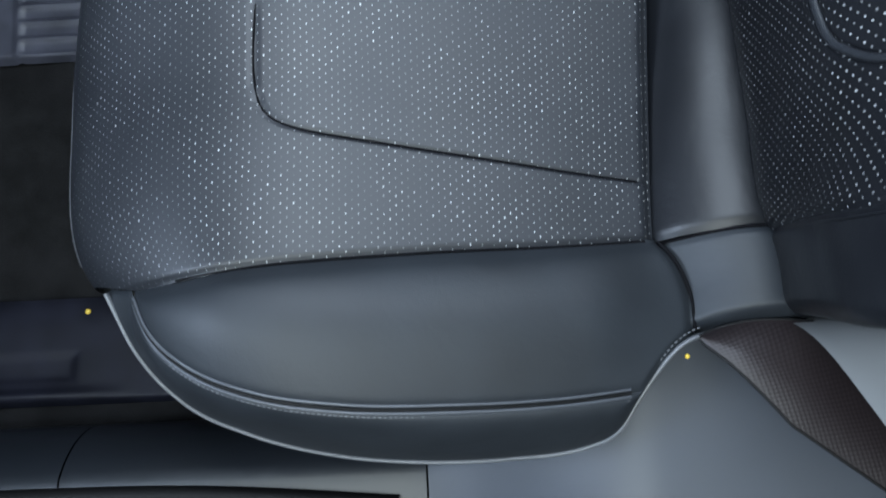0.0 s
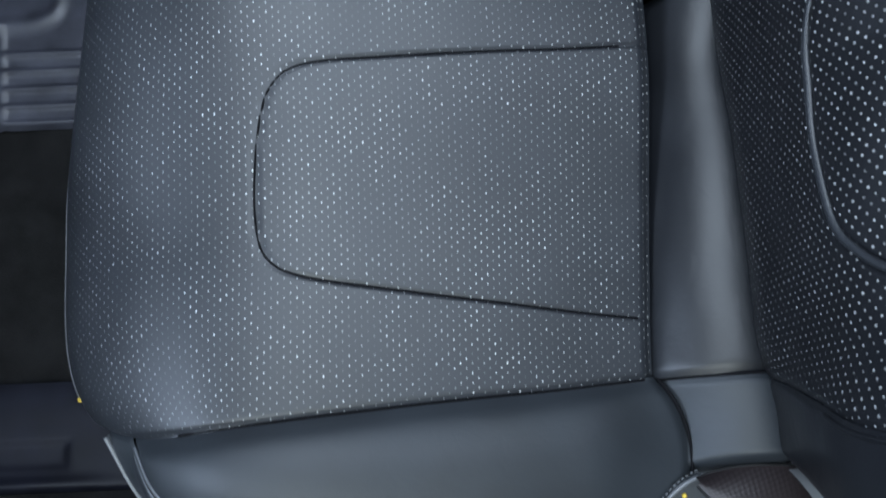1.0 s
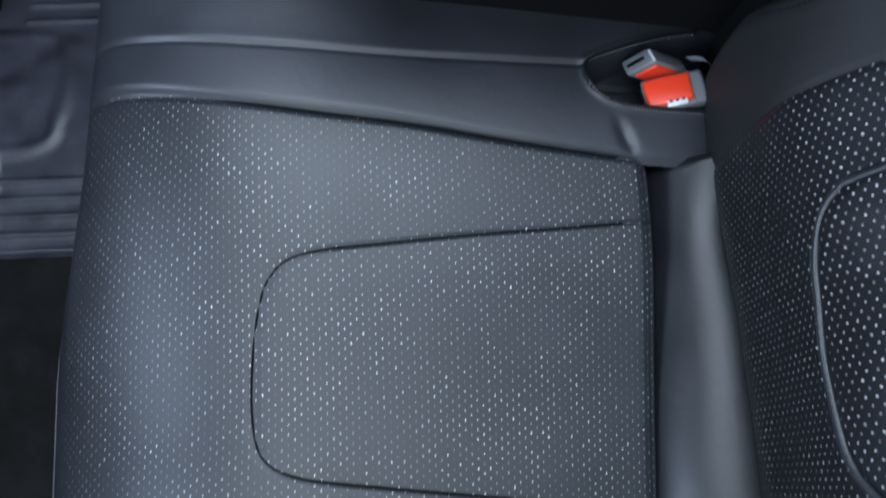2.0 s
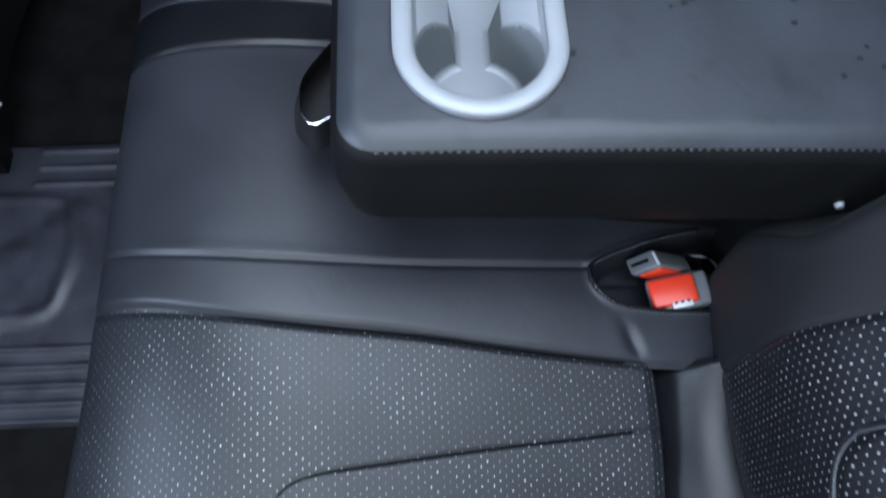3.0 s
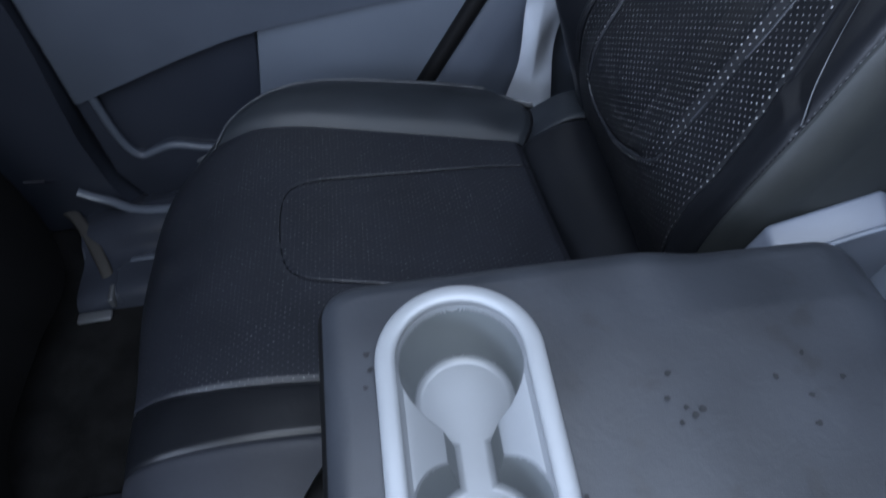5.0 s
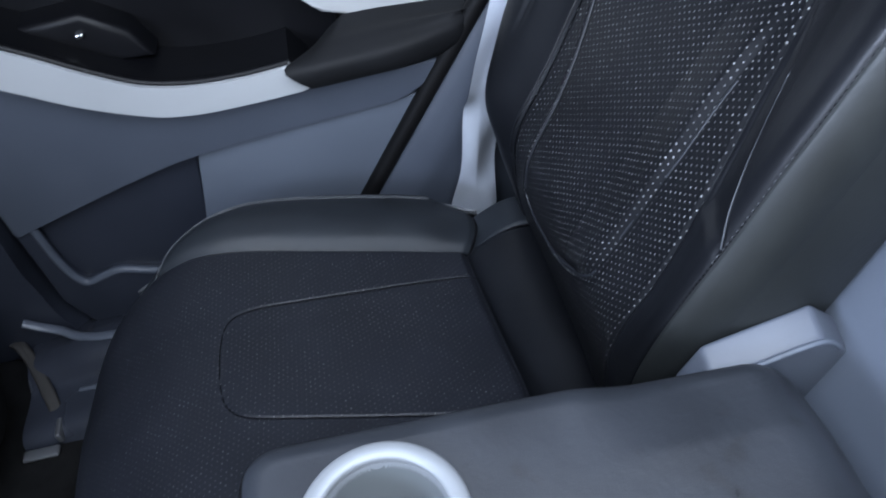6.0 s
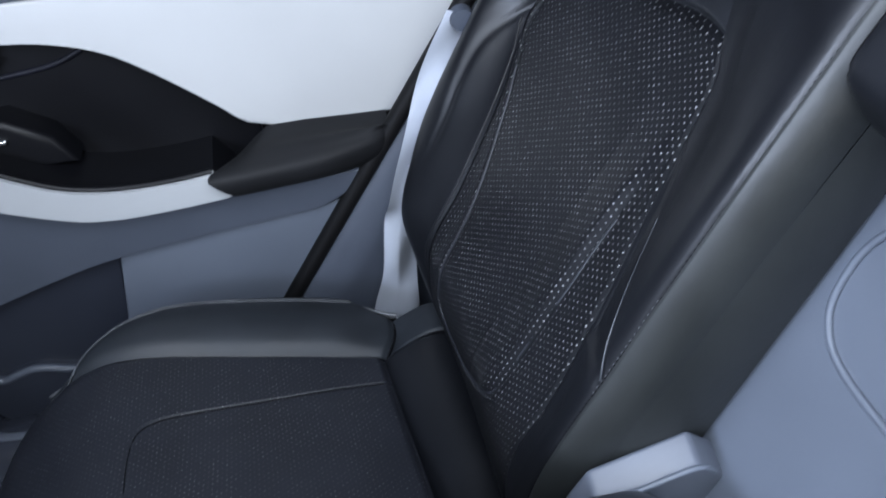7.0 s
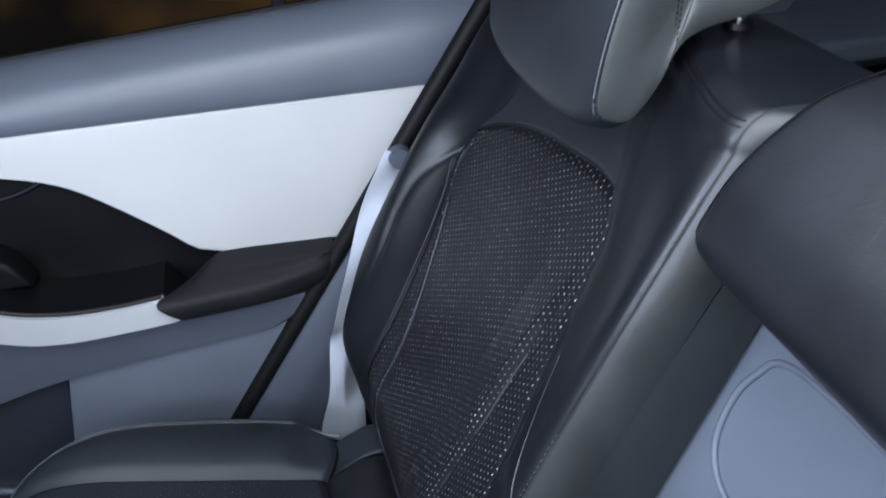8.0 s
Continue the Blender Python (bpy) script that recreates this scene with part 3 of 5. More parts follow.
    x = np.repeat(xs[:, None], 40, axis=1)
    lo = outline_y(xs)[:, None]
    y = lo + (0.262 - lo) * cols[None, :]
    x = x - 0.016 * np.clip((cols[None, :] - 0.45) / 0.55, 0, 1) ** 2 * (1 - (xs[:, None] - 0.187) / 0.093)
    t = (xs[:, None] - 0.187) / 0.093
    z = base_z(0.18) - 0.010 + 0.040 * np.sin(np.clip(t * 0.74, 0, 1) * math.pi) ** 0.95 * (0.8 + 0.2 * cols)[None, :] - 0.03 * np.clip(1 - cols / 0.18, 0, 1)[None, :] ** 2 + groove(0.262 - y, 0.004, 0.004)
    corner = np.stack([x, y, z], axis=2)
    made.append(sheet("corner_piece", corner, SOFT_LEATHER, bench))
    for line in (corner[0, 4:], corner[:36, -1]):
        made.append(tube("corner_seam", line + np.array((-0.0004, 0.0004, 0.0010)), 0.0013, DARK_THREAD, bench, "", 6))

    for ob in made:
        side_copy(ob)

    # middle place: two strips and the pad between the ridges
    rows, run = cushion_profile(130, 90, 14, 0.285)
    hole = smooth_line([(0.30, 0.652), (0.22, 0.6485), (0.175, 0.650), (0.150, 0.658), (0.138, 0.674), (0.140, 0.690), (0.165, 0.704), (0.212, 0.722), (0.25, 0.731), (0.30, 0.737)], 80)

    def middle(y0, y1, n):
        cols = np.linspace(0, 1, n)
        x = np.repeat(rows[:, :1], n, axis=1)
        y = y0(x) * (1 - cols) + y1(x) * cols
        lift = np.where(rows[:, :1] > -0.15, 1.0, np.clip((rows[:, 1:2] - 0.27) / 0.1, 0, 1))
        near_y = np.minimum(y, 2 * YB - y)
        z = rows[:, 1:2] + hump(x, near_y) * lift + groove(y - ridge_y(x), 0.0028, 0.0026) * lift + groove(y - ridge_far_y(x), 0.0028, 0.0026) * lift + groove(y - seam_in_y(x), 0.006, 0.0045) * lift + groove(y - seam_far_y(x), 0.004, 0.0035) * lift
        z = z + 0.0004 * (np.exp(-((y - ridge_y(x) - 0.006) / 0.006) ** 2) + np.exp(-((y - ridge_far_y(x) + 0.006) / 0.006) ** 2)) * lift + bumps(x, y, 0.07, 0.0008) * lift
        z = z + np.where(rows[:, :1] > 0.24, -6.0 * (rows[:, :1] - 0.24) ** 2, 0)
        z = z - 0.0045 * np.exp(-((x - 0.172 + 0.35 * (y - 0.613)) / 0.006) ** 2) * np.exp(-((y - 0.620) / 0.013) ** 2)
        px = np.where(x < -0.15, -0.15 + (x + 0.15) * nose_back(near_y), x)
        dh = nearest(x, y, hole)
        into = inside(x, y, np.vstack([hole, hole[:1]]))
        z = np.where(into, z - 0.045 * np.clip(dh / 0.006, 0, 1), z + 0.0025 * np.exp(-(dh / 0.004) ** 2))
        return np.stack([px, y, z], axis=2)

    # near strip and pad take the lighter leather to paint in door light
    for name, span in (("middle_strip", middle(seam_in_y, ridge_y, 44)), ("middle_pad", middle(ridge_y, ridge_far_y, 130))):
        sheet(name, span, LIT_LEATHER, bench)
        tube("nose_outline", nose_line(span, rows), 0.0007, FAINT_THREAD, bench, "thin grey line at the nose silhouette", 6)
    sheet("middle_strip", middle(ridge_far_y, seam_far_y, 36), LEATHER, bench)
    hz = cushion_z(hole[:, 0], hole[:, 1]) + hump(hole[:, 0], hole[:, 1]) + 0.0005
    keep = hole[:, 0] < 0.255
    rim = np.stack([hole[:, 0], hole[:, 1], hz], axis=1)[keep]
    tube("recess_binding", rim, 0.0022, LEATHER, bench, "", 8)
    stitches("stitching", rim + np.array((-0.0008, -0.003, 0.001)), 0.0022, 0.0013, 0.0005, THREAD, bench)
    return bench


# ---- seatbacks ----
back_x = curve([(0.28, 0.280), (0.36, 0.262), (0.42, 0.250), (0.47, 0.245), (0.53, 0.250), (0.60, 0.288), (0.68, 0.333), (0.80, 0.407), (0.87, 0.447), (0.95, 0.482), (0.985, 0.500)])
edge_x = curve([(0.28, 0.275), (0.42, 0.245), (0.522, 0.253), (0.609, 0.286), (0.673, 0.316), (0.801, 0.372), (0.869, 0.403), (0.95, 0.440), (0.985, 0.458)])
wing_x = curve([(0.28, 0.280), (0.36, 0.258), (0.42, 0.245), (0.48, 0.232), (0.54, 0.224), (0.60, 0.244), (0.70, 0.297), (0.80, 0.362), (0.869, 0.414), (0.95, 0.460), (0.985, 0.480)])
outer_y = curve([(0.28, 0.205), (0.40, 0.200), (0.47, 0.190), (0.55, 0.165), (0.65, 0.132), (0.72, 0.120), (0.80, 0.102), (0.90, 0.095), (0.985, 0.120)])
wing_seam_y = curve([(0.28, 0.262), (0.44, 0.264), (0.543, 0.265), (0.60, 0.259), (0.64, 0.249), (0.70, 0.228), (0.745, 0.203), (0.775, 0.184), (0.80, 0.186), (0.83, 0.203), (0.86, 0.228), (0.985, 0.26)])
wing_root_y = curve([(0.28, 0.300), (0.44, 0.290), (0.53, 0.292), (0.59, 0.284), (0.64, 0.266), (0.705, 0.230), (0.745, 0.202), (0.775, 0.188), (0.80, 0.192), (0.83, 0.210), (0.86, 0.230), (0.985, 0.26)])
strip_y = curve([(0.28, 0.590), (0.464, 0.590), (0.588, 0.580), (0.648, 0.569), (0.70, 0.552), (0.747, 0.534), (0.80, 0.518), (0.825, 0.510), (0.859, 0.498), (0.879, 0.484), (0.985, 0.44)])
wing_crease_y = curve([(0.58, 0.208), (0.659, 0.193), (0.707, 0.178), (0.758, 0.168), (0.79, 0.182), (0.83, 0.21)])
fold_y = curve([(0.664, 0.621), (0.673, 0.619), (0.688, 0.612), (0.705, 0.601), (0.723, 0.587), (0.743, 0.573), (0.768, 0.556), (0.79, 0.538), (0.821, 0.516)])
INSERT = smooth_line([(0.302, 0.470), (0.325, 0.455), (0.358, 0.455), (0.403, 0.468), (0.470, 0.508), (0.500, 0.528), (0.513, 0.55), (0.515, 0.60), (0.514, 0.65), (0.508, 0.72), (0.507, 0.77), (0.506, 0.82), (0.500, 0.855), (0.484, 0.879), (0.448, 0.880), (0.375, 0.871), (0.255, 0.851), (0.205, 0.815), (0.194, 0.775), (0.216, 0.745), (0.248, 0.705), (0.285, 0.64), (0.302, 0.59), (0.308, 0.53), (0.302, 0.470)], 200)
INSERT_NEAR = smooth_line([(0.330, 0.525), (0.350, 0.517), (0.40, 0.511), (0.44, 0.516), (0.470, 0.521), (0.498, 0.534), (0.513, 0.555), (0.517, 0.58), (0.514, 0.65), (0.508, 0.72), (0.507, 0.77), (0.506, 0.82), (0.500, 0.855), (0.484, 0.879), (0.448, 0.880), (0.375, 0.871), (0.255, 0.851), (0.205, 0.815), (0.194, 0.775), (0.212, 0.745), (0.236, 0.69), (0.262, 0.64), (0.285, 0.595), (0.305, 0.55), (0.330, 0.525)], 200)


outer_near_y = curve([(0.28, 0.212), (0.365, 0.194), (0.45, 0.172), (0.54, 0.148), (0.65, 0.125), (0.80, 0.102), (0.90, 0.095), (0.985, 0.120)])
wing_near_y = curve([(0.28, 0.268), (0.393, 0.255), (0.48, 0.234), (0.57, 0.210), (0.65, 0.205), (0.745, 0.189), (0.775, 0.174), (0.83, 0.203), (0.86, 0.228), (0.985, 0.26)])


def inner_edge_y(z, inner_y):
    """The inner edge; the near seatback swells under the armrest."""
    t = np.clip((0.565 - np.asarray(z, dtype=float)) / 0.09, 0, 1)
    return inner_y + (0.034 if inner_y > 0.65 else 0.0) * t * t * (3 - 2 * t)


def outer_edge_y(z, inner_y):
    return outer_near_y(z) if inner_y > 0.65 else outer_y(z)


def wing_line_y(z, inner_y):
    return wing_near_y(z) if inner_y > 0.65 else wing_seam_y(z)


def front_x(y, z, inner_y):
    """How far back the seatback's face lies: hollow centre, bolsters standing forward."""
    near = inner_y > 0.65
    edge = inner_edge_y(z, inner_y)
    centre = back_x(z) - (0.012 * np.exp(-((z - 0.385) / 0.05) ** 2) if near else 0.0)
    a, b = wing_root_y(z), strip_y(z)
    t = np.clip((y - b) / (edge - 0.022 - b), 0, 1)
    inner = centre + (edge_x(z) - centre) * (t * t * (3 - 2 * t))
    crest_o = outer_edge_y(z, inner_y) + 0.035
    rise = np.maximum(a - crest_o, 0.01)
    s = np.clip((a - y) / rise, 0, 1)
    outer = centre + (wing_x(z) - centre) * (s * s * (3 - 2 * s))
    x = np.where(y > b, inner, np.where(y < a, outer, centre + 0.004 * np.sin((y - a) / (b - a) * math.pi)))
    e = edge - y
    r, fall = (0.032, 2.35) if near else (0.038, 1.3)
    x = x - (0.004 if near else 0.005) * np.clip((y - b) / 0.05, 0, 1) * np.clip((z - 0.50) / 0.1, 0, 1)
    x = x + np.where(e < r, fall * (r - np.sqrt(np.clip(r**2 - (r - e) ** 2, 0, 1))), 0)
    e = y - outer_edge_y(z, inner_y)
    r = 0.016 if near else 0.035
    return x + np.where(e < r, r - np.sqrt(np.clip(r**2 - (r - e) ** 2, 0, 1)), 0)


def build_seatback(INNER_Y):
    insert = INSERT_NEAR if INNER_Y > 0.65 else INSERT
    CREST_Y = INNER_Y - 0.022

    def wing_here(z):
        return wing_line_y(z, INNER_Y)

    def inner_here(z):
        return inner_edge_y(z, INNER_Y)

    def outer_here(z):
        return outer_edge_y(z, INNER_Y)

    back = thing("seatback", "black leatherette seatback with perforated centre and side bolsters, beside the armrest", "seatback", (0.27, 0.40, 0.30), "rear seatbacks")
    Z_TOP = 0.985
    zs = np.concatenate([np.linspace(0.29, Z_TOP, 230)])
    arc = np.linspace(0, math.pi / 2, 14)[1:]

    def patch(name, y0, y1, n, material, label="", seams=(), soft=0.0, warp=None, top=True):
        cols = np.linspace(0, 1, n) if warp is None else warp(np.linspace(0, 1, n))
        z = np.repeat(zs[:, None], n, axis=1)
        y = y0(z) * (1 - cols) + y1(z) * cols
        x = front_x(y, z, INNER_Y)
        for d in seams:
            x = x - groove(d(y, z), 0.0022, 0.0032) * np.clip((0.885 - z) / 0.03, 0, 1)
        x = x + bumps(y, z, 0.06, 0.0010)
        if name == "outer_bolster":
            # a crease sweeps down the wing from the head of the insert
            x = x - groove(y - wing_crease_y(z), 0.0035, 0.0045) * np.clip((z - 0.60) / 0.08, 0, 1) * np.clip((0.85 - z) / 0.03, 0, 1)
        if name in ("inner_bolster", "side_wrap"):
            # a fold runs up from the edge seam; the leather under it lies deeper
            f = fold_y(z) - (0.641 - INNER_Y) * np.clip((0.76 - z) / 0.08, 0, 1)
            deep = np.clip((f - y) / 0.0025, 0, 1) * np.clip((z - 0.664) / 0.01, 0, 1) * np.clip((0.82 - z) / 0.05, 0, 1) * np.clip((y - strip_y(z)) / 0.006, 0, 1)
            x = x + 0.005 * deep - groove(y - inner_here(z) + 0.020, 0.0010, 0.0014)
        run = np.concatenate(([0], np.cumsum(np.hypot(np.diff(back_x(zs)), np.diff(zs)))))
        uv = np.stack([y, np.repeat(run[:, None], n, axis=1)], axis=2)
        pts = np.stack([x, y, z], axis=2)
        if top:
            last = pts[-1]
            extra = []
            r = 0.028
            for a in arc:
                extra.append(np.stack([last[:, 0] + r * (1 - np.cos(a)), last[:, 1], last[:, 2] + r * np.sin(a)], axis=1))
            for k in np.linspace(0, 1, 10)[1:]:
                extra.append(np.stack([extra[12][:, 0] * (1 - k) + 0.605 * k, last[:, 1], extra[12][:, 2] - 0.012 * k * k], axis=1))
            pts = np.concatenate([pts, np.array(extra)], axis=0)
            step = uv[-1:] + np.arange(1, len(extra) + 1)[:, None, None] * np.array([0, 0.006])
            uv = np.concatenate([uv, step], axis=0)
        return sheet(name, pts, material, back, label, uv, flip=True)

    d_strip = lambda y, z: y - strip_y(z)
    d_wing = lambda y, z: y - wing_here(z)
    # perforated centre up to the head of the insert, smooth leatherette above it
    top_line = curve([(0.10, 0.80), (0.20, 0.812), (0.222, 0.833), (0.26, 0.852), (0.375, 0.871), (0.448, 0.880), (0.484, 0.879), (0.66, 0.87)])
    n = 210
    cols = np.linspace(0, 1, n)
    zt = np.linspace(0, 1, 300)
    y_top = 0.205 + (0.484 - 0.200) * cols
    z_top = top_line(y_top)
    z = 0.29 + (z_top[None, :] - 0.29) * zt[:, None]
    ya, yb = wing_here(z), strip_y(z)
    y = ya * (1 - cols) + yb * cols
    d = nearest(y, z, insert)
    x = front_x(y, z, INNER_Y) - np.minimum(np.minimum(groove(d, 0.004, 0.0025) * (y < 0.48), groove(y - ya, 0.0030, 0.0036)), np.minimum(groove(yb - y, 0.0022, 0.003), groove(z_top[None, :] - z, 0.006, 0.004))) + bumps(y, z, 0.06, 0.0008)
    within = inside(y, z, insert)
    x = x - (0.0045 if INNER_Y > 0.65 else 0.0070) * within * np.clip(d / (0.010 if INNER_Y > 0.65 else 0.012), 0, 1) * np.clip((yb - y) / 0.02, 0, 1) * np.clip((0.82 - z) / 0.06, 0, 1) * np.clip((y - 0.45) / 0.04, 0, 1)
    x = x - (0.0009 if INNER_Y > 0.65 else 0.0012) * np.exp(-((d - 0.0045) / 0.0035) ** 2) * (~within) * np.clip((0.53 - y) / 0.03, 0, 1) * np.clip((0.80 - z) / 0.05, 0, 1)
    run = np.interp(z, zs, np.concatenate(([0], np.cumsum(np.hypot(np.diff(back_x(zs)), np.diff(zs))))))
    face = np.stack([x, y, z], axis=2)
    sheet("backing", under(face, 0.0002), BACK_FELT, back, "grey backing felt")
    sheet("back_centre", face, PERFORATED_BACK, back, "perforated black leatherette with pale pinholes", np.stack([y, run], axis=2), flip=True)
    # smooth leatherette above, in a lighter copy that paints the light on top
    zt = np.linspace(0, 1, 70)
    zz = z_top[None, :] + (Z_TOP - z_top)[None, :] * zt[:, None]
    yy = wing_here(zz) * (1 - cols) + strip_y(zz) * cols
    xx = front_x(yy, zz, INNER_Y) - groove((zz - z_top[None, :]), 0.006, 0.004) + bumps(yy, zz, 0.06, 0.0008)
    pts = np.stack([xx, yy, zz], axis=2)
    last = pts[-1]
    extra = [np.stack([last[:, 0] + 0.028 * (1 - np.cos(a)), last[:, 1], last[:, 2] + 0.028 * np.sin(a)], axis=1) for a in arc]
    extra += [np.stack([extra[-1][:, 0] * (1 - k) + 0.605 * k, last[:, 1], extra[-1][:, 2] - 0.012 * k * k], axis=1) for k in np.linspace(0, 1, 10)[1:]]
    sheet("upper_panel", np.concatenate([pts, np.array(extra)]), HALF_LIT_LEATHER, back, flip=True)
    ease_in = lambda c: 1 - (1 - c) ** 1.8
    crest = lambda z: inner_here(z) - 0.020
    patch("inner_bolster", strip_y, crest, 100, MATTE if INNER_Y > 0.65 else LEATHER, "", (d_strip,))
    patch("side_wrap", crest, inner_here, 40, LIT_SIDE_VINYL, "grey-black vinyl side, toned up to paint side light", warp=ease_in)
    patch("outer_bolster", outer_here, wing_here, 110, LEATHER, "", (d_wing,), warp=lambda c: c ** 1.8)
    # side faces
    zside = np.concatenate([zs, [Z_TOP + 0.012, Z_TOP + 0.022, Z_TOP + 0.028]])
    depth = np.linspace(0, 1, 12)
    for y0, name, sgn in ((inner_here, "inner_side", 1), (outer_here, "outer_side", -1)):
        yv = y0(np.minimum(zside, Z_TOP))
        fx = front_x(yv, np.minimum(zside, Z_TOP), INNER_Y) + np.where(zside > Z_TOP, (zside - Z_TOP) * 0.6, 0)
        rear = np.maximum(0.41 + 0.34 * (zside - 0.592), fx + 0.02) if sgn > 0 else fx + 0.14
        x = fx[:, None] * (1 - depth) + rear[:, None] * depth
        y = yv[:, None] + sgn * 0.004 * np.sin(depth * math.pi)[None, :]
        sheet(name, np.stack([x, y, np.repeat(zside[:, None], 12, axis=1)], axis=2), LIT_SIDE_VINYL, back, flip=sgn > 0)
    # edge seam of the inner bolster: dark thread, a few pale stitches near the fold
    sz = np.linspace(0.50, 0.98, 150)
    sy = inner_here(sz) - 0.0205
    seam = np.stack([front_x(sy, sz, INNER_Y) + 0.0012, sy, sz], axis=1)
    stitches("stitching", seam, 0.0030, 0.0022, 0.0005, DARK_THREAD, back)
    if INNER_Y < 0.65:
        stitches("stitching", seam[48:80] - np.array((0.0014, 0, 0)), 0.0026, 0.0042, 0.0004, THREAD, back)
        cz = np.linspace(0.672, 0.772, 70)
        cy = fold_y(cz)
        # paler cord paints the highlight along the fold
        tube("fold_edge", np.stack([front_x(cy, cz, INNER_Y) - 0.0003, cy, cz], axis=1), 0.0007, LIT_EDGE, back, "", 6)
    # stitched outline of the insert's outer side
    seg = insert[(insert[:, 1] < 0.77) & (insert[:, 0] < 0.35)]
    cut = int(np.argmax(seg[:, 1]))
    seg = np.vstack([seg[cut:-1], seg[:cut]])
    line = np.stack([front_x(seg[:, 0], seg[:, 1], INNER_Y) + 0.0008, seg[:, 0] - 0.001, seg[:, 1] - 0.0005], axis=1)
    if INNER_Y < 0.65:
        stitches("stitching", line, 0.0024, 0.0050, 0.0003, FAINT_THREAD, back)
    # raised edge of the insert along its lower and outer sides, toned lighter as a highlight
    rim = insert[(insert[:, 1] < 0.74) & (insert[:, 0] < 0.512)]
    cut = int(np.argmax(np.linalg.norm(np.diff(rim, axis=0), axis=1))) + 1
    rim = np.vstack([rim[cut:], rim[:cut]])
    rim = rim[np.concatenate(([True], np.linalg.norm(np.diff(rim, axis=0), axis=1) > 1e-4))]
    tube("insert_edge", np.stack([front_x(rim[:, 0], rim[:, 1], INNER_Y) + bumps(rim[:, 0], rim[:, 1], 0.06, 0.0008) + 0.0006, rim[:, 0], rim[:, 1]], axis=1), 0.0017 if INNER_Y < 0.65 else 0.0030, LIT_LEATHER if INNER_Y < 0.65 else HALF_LIT_LEATHER, back, "", 8)
    # lit edge of the wing along its seam
    wz = np.linspace(0.50, 0.775, 70)
    wy = wing_here(wz) - 0.0045
    tube("wing_edge", np.stack([front_x(wy, wz, INNER_Y) + bumps(wy, wz, 0.06, 0.0010) + 0.0003, wy, wz], axis=1), 0.0016, LEATHER, back, "", 6)
    # twin seam across the top edge
    ty = np.linspace(0.50, CREST_Y, 40)
    for a in (0.62, 0.80):
        tx = front_x(ty, np.full(40, Z_TOP), INNER_Y) + 0.028 * (1 - math.cos(a))
        tube("top_seam", np.stack([tx, ty, np.full(40, Z_TOP + 0.028 * math.sin(a) + 0.0002)], axis=1), 0.0009, DARK_THREAD, back, "", 6)
    return back




def headrest():
    rest = thing("headrest", "black leatherette comma-shaped headrest on chrome posts over the far seatback", "headrest", (0.52, 2 * YC - 0.405, 1.0))
    prof = smooth_line([(0.409, 0.980), (0.420, 0.966), (0.440, 0.964), (0.456, 0.985), (0.470, 1.015), (0.495, 1.030), (0.545, 1.040), (0.575, 1.060), (0.580, 1.10), (0.565, 1.145), (0.52, 1.165), (0.47, 1.155), (0.440, 1.11), (0.418, 1.04)], 90, closed=True)[:-1]
    centre = np.array((0.49, 1.07))
    y0, y1 = 1.086, 1.352
    mid, half = (y0 + y1) / 2, (y1 - y0) / 2
    rings = []
    for k, y in [(0.0, y0 + 0.012), (0.5, y0 + 0.004), (0.90, y0), (0.965, y0 + 0.003), (1.0, y0 + 0.014)] + [(1.0, y) for y in np.linspace(y0 + 0.03, y1 - 0.03, 14)] + [(1.0, y1 - 0.014), (0.965, y1 - 0.003), (0.90, y1), (0.5, y1 - 0.004), (0.0, y1 - 0.012)]:
        bow = -0.008 * (1 - ((y - mid) / half) ** 2)
        # the lower lip hangs deepest across its middle
        sag = -0.020 * (1 - ((y - mid) / half) ** 4)
        rings.append([(c[0] + bow, y, c[1] + sag * min(1.0, max(0.0, (1.04 - c[1]) / 0.06)) * (c[0] < 0.48)) for c in centre + (prof - centre) * k])
    # lighter leather copy paints the light on the headrest front
    sheet("cushion", rings[3:-3], HALF_LIT_LEATHER, rest, loop=True)
    sheet("side_panel", rings[:4], LIT_HEAD_VINYL, rest, "grey-black vinyl side, toned up to paint side light", loop=True)
    sheet("side_panel", rings[-4:], LIT_HEAD_VINYL, rest, "grey-black vinyl side, toned up to paint side light", loop=True)
    for off in (0.0105, 0.0145):
        pts = [(c[0], y0 + off - 0.0075, c[1]) for c in centre + (prof - centre) * (1.0 if off > 0.012 else 0.975)]
        stitches("stitching", [p for p in pts if p[0] < 0.475] , 0.003, 0.0015, 0.0005, DARK_THREAD, rest)
    # paler cord paints the highlight on the side seam
    tube("side_seam", [(c[0], y0 + 0.006, c[1]) for c in centre + (prof - centre) * 0.988], 0.0009, LIT_EDGE, rest, "", 6, closed=True)
    for y in (1.136, 1.276):
        post = tube("post", [(0.553, y, 0.99), (0.553, y, 1.06)], 0.006, CHROME, rest, "chrome post", 12)
        bm = bmesh.new()
        bmesh.ops.create_cone(bm, cap_ends=True, segments=20, radius1=0.014, radius2=0.011, depth=0.014, matrix=Matrix.Translation((0.553, y, 1.010)))
        part("collar", bm, BLACK, post, "black post guide")
    return rest


